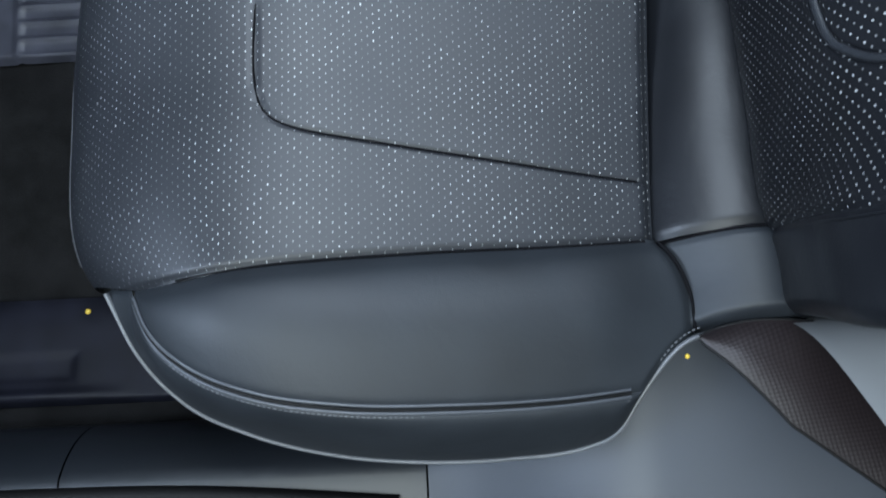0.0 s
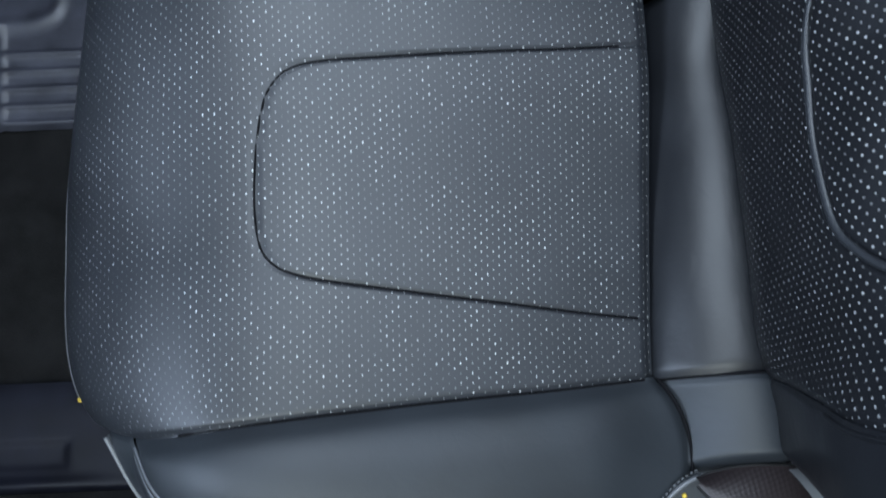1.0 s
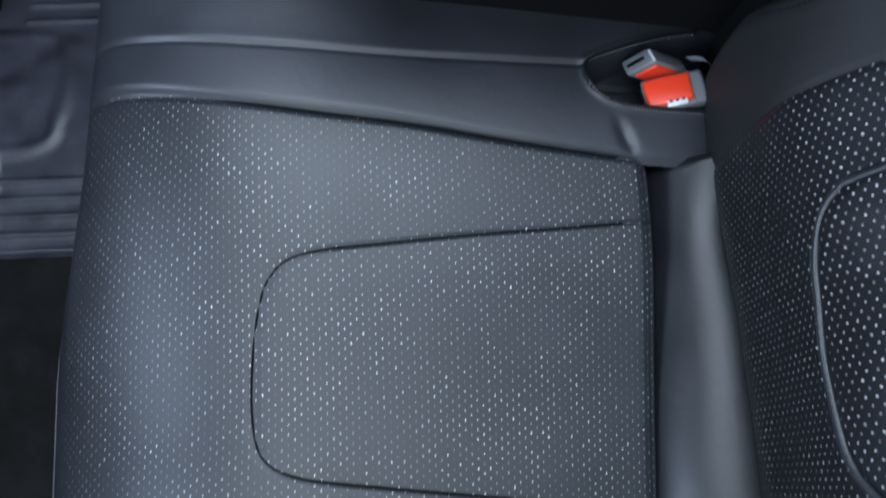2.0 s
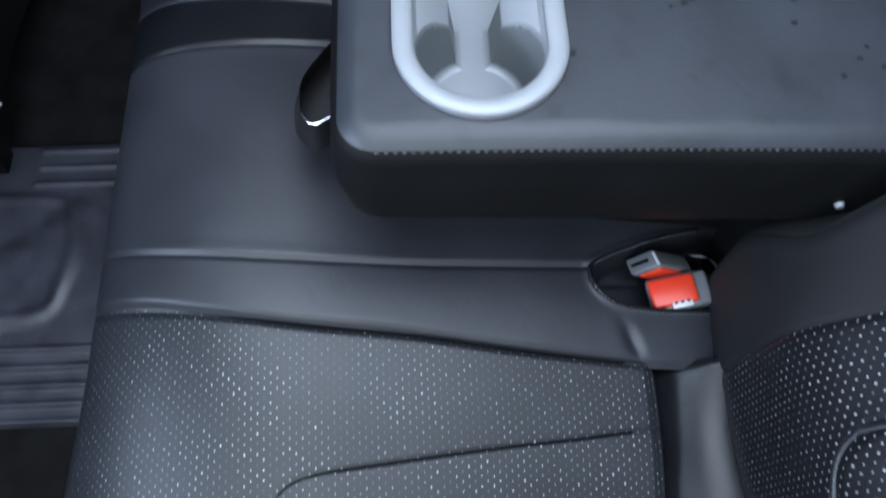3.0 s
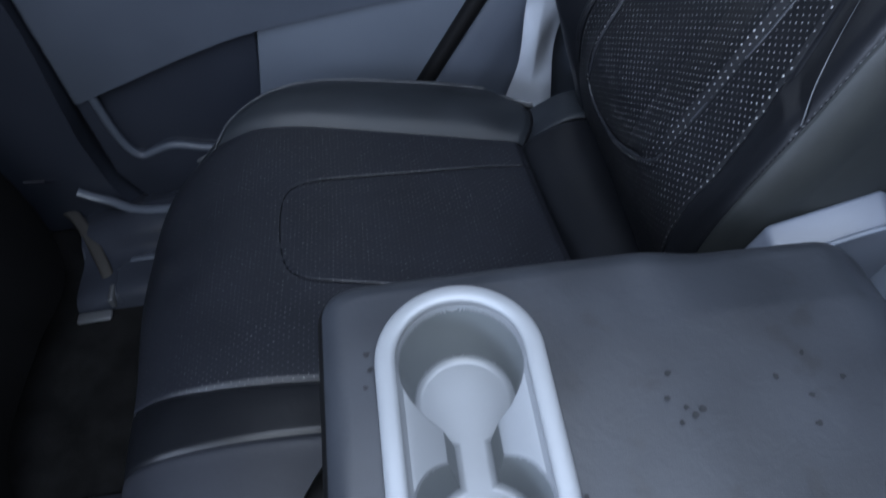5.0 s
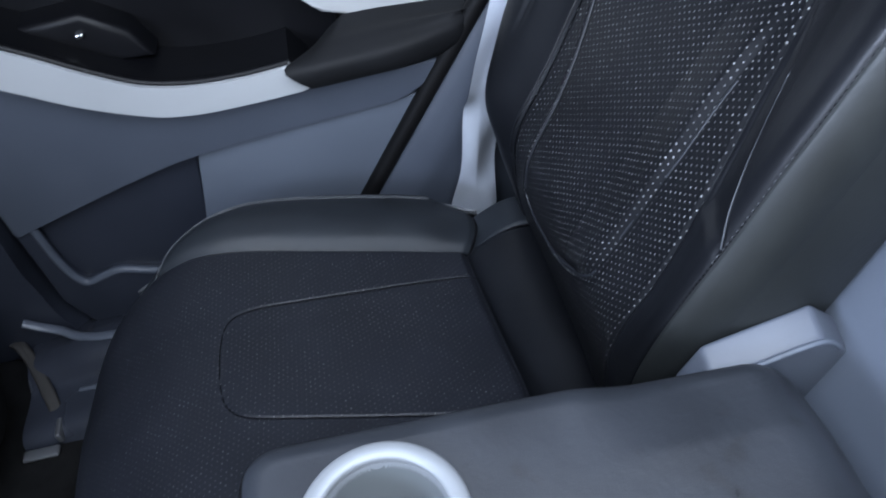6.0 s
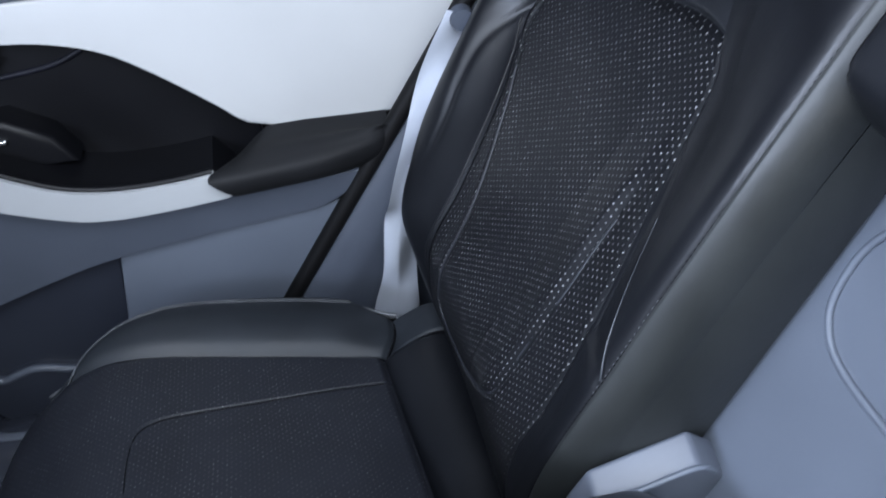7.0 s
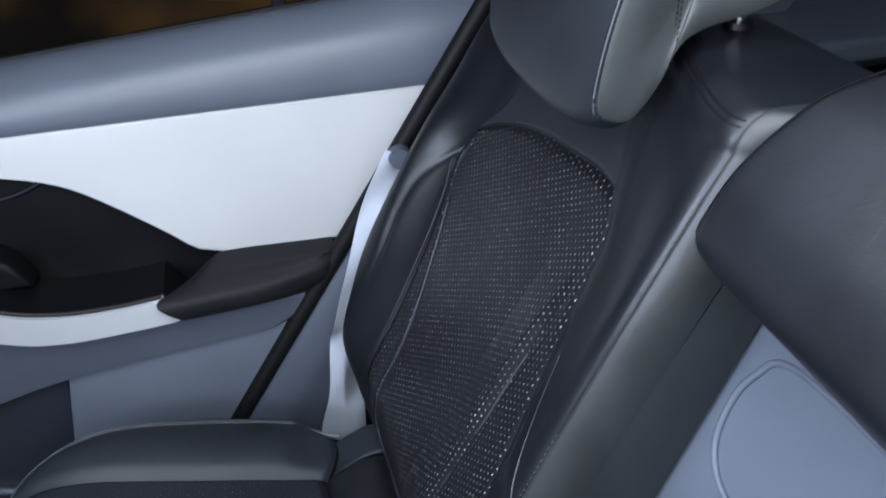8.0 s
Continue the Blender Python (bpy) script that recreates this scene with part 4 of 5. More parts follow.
def centre_seatback():
    mid = thing("centre_seatback", "black leatherette middle seatback above the open armrest recess", "seatback", (0.5, YC, 0.80))
    prof = smooth_line([(0.64, 0.80), (0.54, 0.842), (0.487, 0.876), (0.450, 0.905), (0.428, 0.930), (0.421, 0.946), (0.426, 0.962), (0.442, 0.990), (0.472, 1.018), (0.50, 1.034), (0.56, 1.045), (0.62, 1.044), (0.68, 1.035)], 90)
    y0, r = 0.644, 0.012
    turn = r * (1 - np.cos(np.linspace(0.0, math.pi / 2, 9)))
    ys = np.concatenate([y0 + turn, np.linspace(y0 + 0.02, 2 * YC - y0 - 0.02, 40), (2 * YC - y0) - turn[::-1]])
    rows = []
    for c in prof:
        line = []
        for y in ys:
            e = min(y - y0, 2 * YC - y0 - y)
            k = r - math.sqrt(max(r**2 - max(r - e, 0) ** 2, 0)) if e < r else 0
            d = np.array((0.60, 0.95)) - c
            d = d / np.linalg.norm(d)
            line.append((c[0] + d[0] * k, y, c[1] + d[1] * k))
        rows.append(line)
    sheet("pad", rows, CENTRE_LEATHER, mid)
    for y in (y0 + 0.004, 2 * YC - y0 - 0.004):
        tube("edge_seam", [(x + 0.0035, y, z) for x, z in prof[10:80]], 0.0010, DARK_THREAD, mid, "", 6)
    return mid


def recess_liner():
    liner = thing("armrest_recess_liner", "blue-grey moulded plastic liner of the recess behind the armrest", "trim panel", (0.45, YC, 0.35))
    ring = smooth_line([(0.655, 0.78), (0.66, 0.745), (0.70, 0.722), (0.80, 0.722), (0.905, 0.722), (0.945, 0.740), (0.957, 0.775), (0.952, 0.81), (0.925, 0.838), (0.80, 0.845), (0.68, 0.838), (0.66, 0.82), (0.655, 0.78)], 160)
    ys, zs = np.linspace(0.625, 0.981, 150), np.linspace(0.33, 0.98, 230)
    y, z = np.meshgrid(ys, zs)
    x = 0.418 + 0.34 * (z - 0.592) + 0.003 * inside(y, z, ring)
    sheet("panel", np.stack([x, y, z], axis=2), LIGHT_GREY, liner, flip=True)
    rim = np.stack([0.412 + 0.34 * (ring[:, 1] - 0.592), ring[:, 0], ring[:, 1]], axis=1)
    tube("moulded_rim", rim + np.array((0.0066, 0, 0)), 0.0030, LIGHT_GREY, liner, "", 10)
    return liner


def hinge_gap_filler():
    # made-up filler that keeps the gap behind the armrest dark
    ob = thing("hinge_gap_filler", "added black filler closing the gap under the armrest hinge", "trim panel", (0.29, YC, 0.36))
    rows = []
    for y in np.linspace(0.66, 0.945, 30):
        rows.append([(x + 0.004 * math.sin((y - 0.66) / 0.285 * math.pi), y, z) for x, z in smooth_line([(0.268, 0.33), (0.272, 0.40), (0.276, 0.47), (0.285, 0.515), (0.31, 0.525), (0.345, 0.52)], 24)])
    sheet("panel", rows, SKIRT, ob, flip=True)
    return ob


def hinge_bracket(far):
    m = Matrix.Identity(4) if far else Matrix.Translation((0, 2 * YC, 0)) @ Matrix.Diagonal((1, -1, 1, 1))
    ob = thing("hinge_cover", "blue-grey plastic hinge cover beside the armrest", "trim cover", (0.35, YC + (0.14 if far else -0.14), 0.5), "armrest hinge covers")
    bm = bmesh.new()
    prof = [(0.285, 0.45), (0.283, 0.553), (0.30, 0.588), (0.388, 0.614), (0.416, 0.588), (0.395, 0.45)]
    a = [bm.verts.new((x, 0.932, z - 0.012)) for x, z in prof]
    b = [bm.verts.new((x, 0.962, z)) for x, z in prof]
    n = len(prof)
    bm.faces.new(a)
    bm.faces.new(b[::-1])
    for i in range(n):
        bm.faces.new((a[i], b[i], b[(i + 1) % n], a[(i + 1) % n]))
    bmesh.ops.bevel(bm, geom=list(bm.edges), offset=0.005, segments=3, profile=0.5, affect="EDGES")
    bmesh.ops.transform(bm, matrix=m, verts=bm.verts)
    part("cover", bm, SOFT_GREY, ob)
    # paler bead added to paint the highlight along the lower edge
    edge = [m @ Vector(p) for p in ((0.287, 0.933, 0.546), (0.304, 0.932, 0.576), (0.340, 0.932, 0.588), (0.386, 0.932, 0.600), (0.405, 0.933, 0.585))]
    tube("edge_highlight", smooth_line([tuple(p) for p in edge], 24), 0.0026, LIGHT_GREY, ob, "pale bead painting the lower edge highlight", 8)
    return ob


# ---- armrest ----
CUP_X, CUP_Y = 0.032, 0.799


def stadium(half_w, half_l, angles):
    """Radius of a stadium, long in y, at angles from +x."""
    out = []
    c = half_l - half_w
    for a in angles:
        ca, sa = math.cos(a), math.sin(a)
        r = half_w / max(abs(ca), 1e-6)
        if abs(r * sa) > c:
            s = abs(sa)
            r = c * s + math.sqrt(max(half_w**2 - c * c * ca * ca, 0))
        out.append(r)
    return np.array(out)


def rounded_rect(x0, x1, y0, y1, r, angles, cx, cy):
    """Radius of a rounded rectangle seen from an inner point."""
    out = []
    for a in angles:
        ca, sa = math.cos(a), math.sin(a)
        lo, hi = 0.0, 2.0
        for _ in range(40):
            k = (lo + hi) / 2
            px, py = cx + k * ca, cy + k * sa
            qx = max(x0 + r - px, px - (x1 - r), 0)
            qy = max(y0 + r - py, py - (y1 - r), 0)
            if math.hypot(qx, qy) <= r:
                lo = k
            else:
                hi = k
        out.append(lo)
    return np.array(out)


def arm_top(x):
    return 0.648 - 0.055 * (x + 0.06)


def arm_low(x):
    return 0.565 - 0.09 * (x + 0.05)


def build_armrest():
    arm = thing("armrest", "folded-down black leatherette armrest with smudged top and twin cup holder", "armrest", (0.12, YC, 0.51))
    n = 360
    ang = np.linspace(0, 2 * math.pi, n, endpoint=False)
    # denser towards the far corners, seen from the cup holder
    ang = np.sort(np.concatenate([ang, np.linspace(-0.5, 0.5, 120) % (2 * math.pi)]))
    cos, sin = np.cos(ang), np.sin(ang)

    def ring(r, z_of):
        x, y = CUP_X + r * cos, CUP_Y + r * sin
        return np.stack([x, y, z_of(x, y)], axis=1)

    hole = stadium(0.050, 0.099, ang)
    X0, X1, Y0, Y1 = -0.066, 0.372, 0.672, 0.928

    def dip(x, y):
        # the far rear shoulder is lower, and a hollow crosses the top before it
        t = np.clip((x - 0.17) / 0.06, 0, 1)
        u = np.clip((y - 0.86) / 0.06, 0, 1)
        return -0.010 * t * t * (3 - 2 * t) * u + 0.003 * np.sin((x + 0.06) / 0.38 * math.pi) - 0.06 * np.clip((x - 0.312) / 0.06, 0, 1) ** 2

    rows = []
    edge_r = 0.022
    inner = rounded_rect(X0 + edge_r, X1 - edge_r, Y0 + edge_r, Y1 - edge_r, 0.008, ang, CUP_X, CUP_Y)
    for k in np.linspace(0, 1, 24):
        r = hole * (1 - k) + inner * k
        rows.append(ring(r, lambda x, y: arm_top(x) + dip(x, y) + bumps(x, y, 0.05, 0.0006)))
    for a in np.linspace(0, math.pi / 2, 12)[1:]:
        g = edge_r * math.sin(a)
        r = rounded_rect(X0 + edge_r - g, X1 - edge_r + g, Y0 + edge_r - g, Y1 - edge_r + g, 0.008 + g, ang, CUP_X, CUP_Y)
        rows.append(ring(r, lambda x, y: arm_top(x) + dip(x, y) - edge_r * (1 - math.cos(a))))
    outer = r
    for k in np.linspace(0, 1, 12)[1:]:
        rows.append(ring(outer, lambda x, y: (arm_top(x) + dip(x, y) - edge_r) * (1 - k) + arm_low(x) * k) + np.stack([0.004 * math.sin(k * math.pi) * cos, 0.004 * math.sin(k * math.pi) * sin, 0 * cos], axis=1))
    for a in np.linspace(0, math.pi / 2, 8)[1:]:
        g = 0.02 * (1 - math.cos(a))
        r = rounded_rect(X0 + g, X1 - g, Y0 + g, Y1 - g, 0.030 - g, ang, CUP_X, CUP_Y)
        rows.append(ring(r, lambda x, y: arm_low(x) - 0.02 * math.sin(a)))
    rows.append(ring(r * 0.02, lambda x, y: arm_low(x) - 0.021))
    top_n = 24 + 6
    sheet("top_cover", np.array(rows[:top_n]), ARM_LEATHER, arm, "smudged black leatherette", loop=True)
    # sides have a far darker base colour than the top
    sheet("side_cover", np.array(rows[top_n - 1:]), SKIRT, arm, "black sides, darker than the top", loop=True)
    # recessed black filler down to the middle pad, painting the shadow gap
    base = []
    for k in np.linspace(0, 1, 6):
        r = rounded_rect(X0 + 0.030 + 0.012 * k, X1 - 0.04, Y0 + 0.052 + 0.012 * k, Y1 - 0.034 - 0.012 * k, 0.02, ang, CUP_X, CUP_Y)
        base.append(ring(r, lambda x, y: (arm_low(x) - 0.014) * (1 - k) + (base_z(x) + 0.040) * k))
    sheet("underside", np.array(base), SEAT_BLACK, arm, "black filler for the shadow gap under the armrest", loop=True)
    # edge seam on the near side
    seam_x = np.linspace(-0.04, 0.30, 160)
    for yy, dz, mat in ((Y0 + 0.0045, -0.0085, FAINT_THREAD),):
        line = np.stack([seam_x, np.full(160, yy), arm_top(seam_x) + dip(seam_x, np.full(160, 0.69)) - edge_r + math.sqrt(edge_r**2 - (edge_r - 0.0045) ** 2) + 0.0006], axis=1)
        stitches("stitching", line - np.array((0, 0, 0.0002)), 0.0030, 0.0026, 0.00045, mat, arm)

    # cup holder
    na = 240
    a2 = np.linspace(0, 2 * math.pi, na, endpoint=False)
    c2, s2 = np.cos(a2), np.sin(a2)
    zt = lambda x: arm_top(x) + dip(x, CUP_Y)

    def loop_at(r, dz):
        x, y = CUP_X + r * c2, CUP_Y + r * s2
        return np.stack([x, y, zt(x) + dz], axis=1)

    rim = []
    for t in np.linspace(-0.3, math.pi + 0.3, 16):
        k = 0.5 + 0.5 * math.cos(t)
        rim.append(loop_at(stadium(0.043, 0.092, a2) * (1 - k) + stadium(0.0571, 0.1053, a2) * k, 0.003 + 0.0045 * math.sin(t) ** 0.6 if math.sin(t) > 0 else -0.002))
    holder = sheet("cup_holder", np.array(rim), SILVER, arm, "satin silver plastic twin cup holder", loop=True)
    # wells: two round cups joined by a narrow channel, under sloping shoulders
    gx, gy = np.meshgrid(np.linspace(-0.0436, 0.0436, 220), np.linspace(-0.0926, 0.0926, 464), indexing="ij")
    rim_d = 0.0434 - np.hypot(gx, np.maximum(np.abs(gy) - (0.0924 - 0.0434), 0))
    cups = np.hypot(gx, np.abs(gy) - 0.0495) - 0.0395
    neck = np.maximum(np.abs(gx) - 0.0155, np.abs(gy) - 0.04)
    d = np.minimum(cups, neck)
    high = 0.0015 - 0.006 * np.clip(rim_d / 0.003, 0, 1) - 0.020 * np.clip((rim_d - 0.003) / 0.022, 0, 1) ** 1.3
    k = np.clip((0.003 - d) / 0.006, 0, 1)
    low = -0.066 + 0.003 * np.clip((d + 0.008) / 0.005, 0, 1) ** 2
    gz = high * (1 - k) + low * k
    pts = np.stack([CUP_X + gx, CUP_Y + gy, zt(CUP_X + gx) + gz], axis=2).reshape(-1, 3)
    cell = lambda a: (a[:-1, :-1] + a[1:, :-1] + a[:-1, 1:] + a[1:, 1:]) / 4
    kc, rc = cell(k), cell(rim_d)
    index = np.arange(gx.size).reshape(gx.shape)
    quads = np.stack([index[:-1, :-1], index[1:, :-1], index[1:, 1:], index[:-1, 1:]], axis=2)
    # walls take a darker grey than the silver, painting the shade inside the cups
    for name, mask, mat, label in (("shoulder", (kc < 0.08) & (rc > -0.0015), SILVER, ""), ("well_wall", (kc >= 0.08) & (kc <= 0.95) & (rc > -0.0015), SHADED_WALL, "cup wall with its shade painted grey"), ("well_floor", (kc > 0.95) & (rc > -0.0015), SILVER, "")):
        faces = quads[mask]
        used, back_index = np.unique(faces.ravel(), return_inverse=True)
        mesh = bpy.data.meshes.new(name)
        mesh.from_pydata(pts[used].tolist(), [], back_index.reshape(-1, 4).tolist())
        mesh.polygons.foreach_set("use_smooth", np.ones(len(faces), dtype=bool))
        mesh.update()
        link_mesh(name, mesh, mat, holder, label)

    # pull strap: a flat loop of webbing sewn into the nose
    plan = smooth_line([(-0.055, 0.862), (-0.076, 0.843), (-0.094, 0.820), (-0.104, 0.800), (-0.105, 0.782), (-0.102, 0.766), (-0.090, 0.755), (-0.075, 0.762), (-0.055, 0.772)], 60)
    slope = np.gradient(plan, axis=0)
    slope = slope / np.linalg.norm(slope, axis=1, keepdims=True)
    out_n = np.stack([slope[:, 1], -slope[:, 0]], axis=1)
    out_n = out_n * np.sign((out_n @ np.array((-1.0, -0.2))))[30]
    wide = np.interp(np.arange(60), [0, 20, 38, 48, 59], [0.010, 0.012, 0.008, 0.002, 0.002])
    strap = np.array([[(px + out_n[i, 0] * wide[i] * (k - 0.5), py + out_n[i, 1] * wide[i] * (k - 0.5), 0.551 - 0.032 * k) for k in np.linspace(0, 1, 6)] for i, (px, py) in enumerate(plan)])
    uv = np.array([[(k * 0.034, i * 0.003) for k in np.linspace(0, 1, 6)] for i in range(60)])
    sheet("pull_strap", strap, STRAP, arm, "black pull strap", uv)
    fill = np.array([[strap[i, 5] * (1 - k) + np.array((-0.055, 0.80, 0.519)) * k for k in np.linspace(0, 1, 5)] for i in range(60)])
    sheet("strap_tail", fill, STRAP, arm, "black strap tail", np.repeat(uv[:, :1], 5, axis=1))
    tube("strap_edge", strap[40:54, 0], 0.0017, CHROME, arm, "bright strap edge", 8)
    # pivot bolt on the near side
    bm = bmesh.new()
    bmesh.ops.create_cone(bm, cap_ends=True, segments=20, radius1=0.0042, radius2=0.0028, depth=0.005, matrix=pose(0.288, Y0 - 0.002, 0.558, 90))
    part("pivot_bolt", bm, SILVER, arm, "bright pivot bolt")
    # dried specks on the top
    rng = random.Random(5)
    for x, y in ((0.164, 0.817), (0.256, 0.82), (0.168, 0.792), (0.172, 0.786), (0.162, 0.782), (0.25, 0.79), (0.092, 0.744), (0.285, 0.742), (0.30, 0.735), (0.292, 0.752), (0.31, 0.748), (0.27, 0.728), (0.318, 0.762), (0.232, 0.806), (0.246, 0.771), (0.275, 0.80), (0.158, 0.80), (0.178, 0.79), (-0.03, 0.86), (-0.028, 0.848), (-0.032, 0.835)):
        bm = bmesh.new()
        bmesh.ops.create_circle(bm, cap_ends=True, segments=10, radius=1)
        for v in bm.verts:
            v.co *= rng.uniform(0.0012, 0.0028)
        bmesh.ops.transform(bm, matrix=Matrix.Translation((x, y, arm_top(x) + dip(x, y) + 0.0012)), verts=bm.verts)
        part("speck", bm, DRIED, arm, "dark dried speck")
    return arm


# ---- buckles ----
def buckle(m, label, red_up):
    ob = thing("seat_belt_buckle", label, "seat belt buckle", m.translation, "belt buckles")
    part("housing", box_bm(-0.024, 0.030, -0.016, 0.016, -0.012, 0.010, 0.004, 3, m), BUCKLE_GREY, ob, "grey plastic housing")
    if red_up:
        part("rim", box_bm(-0.0255, 0.020, -0.0165, 0.0165, 0.004, 0.0105, 0.003, 3, m), PIPING, ob, "light grey button surround")
        part("release_button", box_bm(-0.0245, 0.017, -0.0122, 0.0145, 0.006, 0.0135, 0.003, 4, m), RED, ob, "bright red button")
        part("tongue_slot", box_bm(-0.008, 0.010, -0.0152, -0.0100, 0.0106, 0.0139, 0.0006, 2, m), BUCKLE_EDGE, ob, "pale slot lip")
        for x in (-0.006, -0.0005, 0.005):
            part("slot_tooth", box_bm(x, x + 0.003, -0.0118, -0.0094, 0.0125, 0.0142, 0.0004, 1, m), BLACK, ob)
    else:
        part("release_button", box_bm(-0.018, 0.016, -0.0125, 0.0125, 0.006, 0.0125, 0.003, 3, m), RED, ob, "red button, half hidden")
        part("tongue_slot", box_bm(-0.0248, -0.0232, -0.011, 0.008, -0.0035, 0.0010, 0.0006, 2, m), BLACK, ob, "dark slot")
        # pale strip paints the highlight on the housing's ridge
        part("edge_glint", box_bm(-0.0238, -0.0210, 0.0138, 0.0162, -0.009, 0.008, 0.001, 2, m), BUCKLE_EDGE, ob, "pale strip painting the edge highlight")
    part("stalk", box_bm(0.026, 0.060, -0.012, 0.012, -0.010, 0.004, 0.003, 2, m), BLACK, ob, "black stalk")
    return ob


def belt_loop():
    ob = thing("belt_loop", "pale grey belt webbing loop beside the buckles", "belt loop", (0.25, 0.685, 0.37))
    line = smooth_line([(0.236, 0.704, 0.392), (0.249, 0.699, 0.398), (0.259, 0.686, 0.394), (0.264, 0.670, 0.380), (0.266, 0.655, 0.360)], 30)
    sheet("webbing", [[(p[0] + 0.010 * k, p[1] + 0.002 * k, p[2] - 0.012 * k) for k in np.linspace(0, 1, 5)] for p in line], PALE_WEBBING, ob)
    return ob


# ---- far door ----
def build_door():
    door = thing("far_door", "far rear door with white leatherette panel, silver strip and grey lower trim", "car door", (0.0, 1.62, 0.15))
    def seal_x(z):
        return 0.053 + (z - 0.295) * 0.66

    # white panel with its sweeping lower edge
    edge = smooth_line([(-0.75, 0.70), (-0.45, 0.745), (-0.30, 0.757), (-0.221, 0.754), (-0.165, 0.745), (-0.111, 0.726), (-0.064, 0.694), (0.007, 0.631), (0.044, 0.592)], 50)
    pts = [(-0.75, 0.802), *[tuple(p) for p in edge], (0.10, 0.575), (seal_x(0.575) + 0.06, 0.575), (seal_x(0.802) + 0.06, 0.802)]
    part("white_panel", plate_bm(pts[::-1], 1.600, 1.635, 0.006, 3, lambda x, z: 0.10 * max(z - 0.70, 0) ** 1.2), WHITE, door, "white leatherette upper panel")
    # sill pad above, rolling back to the glass
    xs = np.linspace(-0.75, 0.56, 60)
    prof = [(1.606, 0.803), (1.603, 0.811), (1.606, 0.830), (1.618, 0.851), (1.640, 0.867), (1.665, 0.875), (1.69, 0.875)]
    sheet("sill_pad", [[(x, y + 0.0, z + 0.086 * (x + 0.154) * (z - 0.803) / 0.072) for y, z in smooth_line(prof, 24)] for x in xs], SOFT_GREY, door, "blue-grey soft door sill", flip=True)
    seal = box_bm(-0.75, 0.58, 1.682, 1.692, 0.850, 0.880, 0.003)
    for v in seal.verts:
        v.co.z += 0.086 * (v.co.x + 0.154)
    part("glass_seal", seal, RUBBER, door)
    # flat black plate behind the silver strip, painting the deep pocket's shade
    pocket = [(-0.75, 0.50), (-0.75, 0.77), (0.06, 0.77), (0.06, 0.50)]
    part("handle_recess", plate_bm(pocket, 1.632, 1.65, 0), BLACK, door, "handle recess painted black for its shade")
    ledge = smooth_line([(-0.42, 0.685), (-0.30, 0.695), (-0.19, 0.705), (-0.14, 0.722)], 30)
    tube("recess_crease", [(x, 1.631, z) for x, z in ledge], 0.004, DARK_MAT, door, "", 8)
    lever = smooth_line([(-0.40, 0.735), (-0.33, 0.725), (-0.265, 0.722), (-0.245, 0.735), (-0.27, 0.75)], 30)
    h = tube("door_handle", [(x, 1.618, z) for x, z in lever], 0.008, BLACK, door, "black inner door handle", 10)
    part("handle_tip", box_bm(-0.275, -0.255, 1.606, 1.615, 0.716, 0.724, 0.002), CHROME, h, "bright handle tip")
    part("switch_pod", plate_bm([(-0.34, 0.585), (-0.34, 0.655), (-0.255, 0.66), (-0.205, 0.625), (-0.185, 0.583)], 1.585, 1.632, 0.010, 4), BLACK, door, "black window switch pod")
    part("window_switch", box_bm(-0.270, -0.258, 1.579, 1.588, 0.629, 0.637, 0.003), CHROME, door, "bright window switch")
    # silver strip sweeping under the recess
    top = smooth_line([(-0.75, 0.86), (-0.45, 0.72), (-0.33, 0.655), (-0.266, 0.614), (-0.21, 0.582), (-0.16, 0.568), (-0.115, 0.563), (-0.06, 0.563), (-0.012, 0.567)], 60)
    low = smooth_line([(0.012, 0.527), (-0.05, 0.523), (-0.119, 0.521), (-0.16, 0.523), (-0.205, 0.532), (-0.285, 0.566), (-0.36, 0.61), (-0.47, 0.67), (-0.75, 0.80)], 60)
    part("silver_strip", plate_bm([tuple(p) for p in np.vstack([top, low])], 1.524, 1.538, 0.006, 3), PALE, door, "pale silver trim strip")
    part("strip_body", plate_bm([tuple(p) for p in np.vstack([top - np.array((0, 0.003)), low + np.array((0, 0.003))])], 1.538, 1.632, 0), BLACK, door, "black body behind the strip")
    # black cord paints a dark shadow line along the strip's top edge
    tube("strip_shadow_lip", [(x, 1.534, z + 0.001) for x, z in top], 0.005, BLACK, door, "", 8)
    # elbow pad
    rows = []
    for x in np.concatenate([np.linspace(-0.018, 0.0, 6), np.linspace(0.012, 0.225, 26), np.linspace(0.229, 0.24, 5)]):
        t = np.clip((x + 0.018) / 0.05, 0, 1)
        e = np.clip((0.24 - x) / 0.02, 0, 1) ** 0.5
        front = 1.507 + 0.035 * np.clip((x - 0.10) / 0.14, 0, 1) ** 2 + 0.02 * (1 - e)
        zf = 0.564 + 0.012 * np.clip(x / 0.23, 0, 1)
        zb = 0.569 + 0.016 * t - 0.006 * np.clip((x - 0.12) / 0.12, 0, 1)
        pr = [(1.60, zb), (1.57, zb - 0.004), (1.54, zf + 0.012 * t + 0.004), (front + 0.010, zf + 0.0075), (front + 0.003, zf + 0.0045), (front, zf + 0.001), (front - 0.0005, zf - 0.003), (front + 0.002, zf - 0.018), (front + 0.012, 0.530 + 0.010 * np.clip(x / 0.23, 0, 1)), (front + 0.03, 0.522)]
        # its front end is cut on a slant, from a tip at the front edge back to the door
        slant = np.clip((0.10 - x) / 0.118, 0, 1)
        rows.append([(x + slant * (0.066 * np.clip((y - 1.515) / 0.085, 0, 1) + 0.026 * np.clip((0.566 - z) / 0.03, 0, 1) * (y < 1.55)), y, z) for y, z in smooth_line(pr, 22)])
    sheet("elbow_pad", rows, MATTE, door, "black leatherette elbow rest")
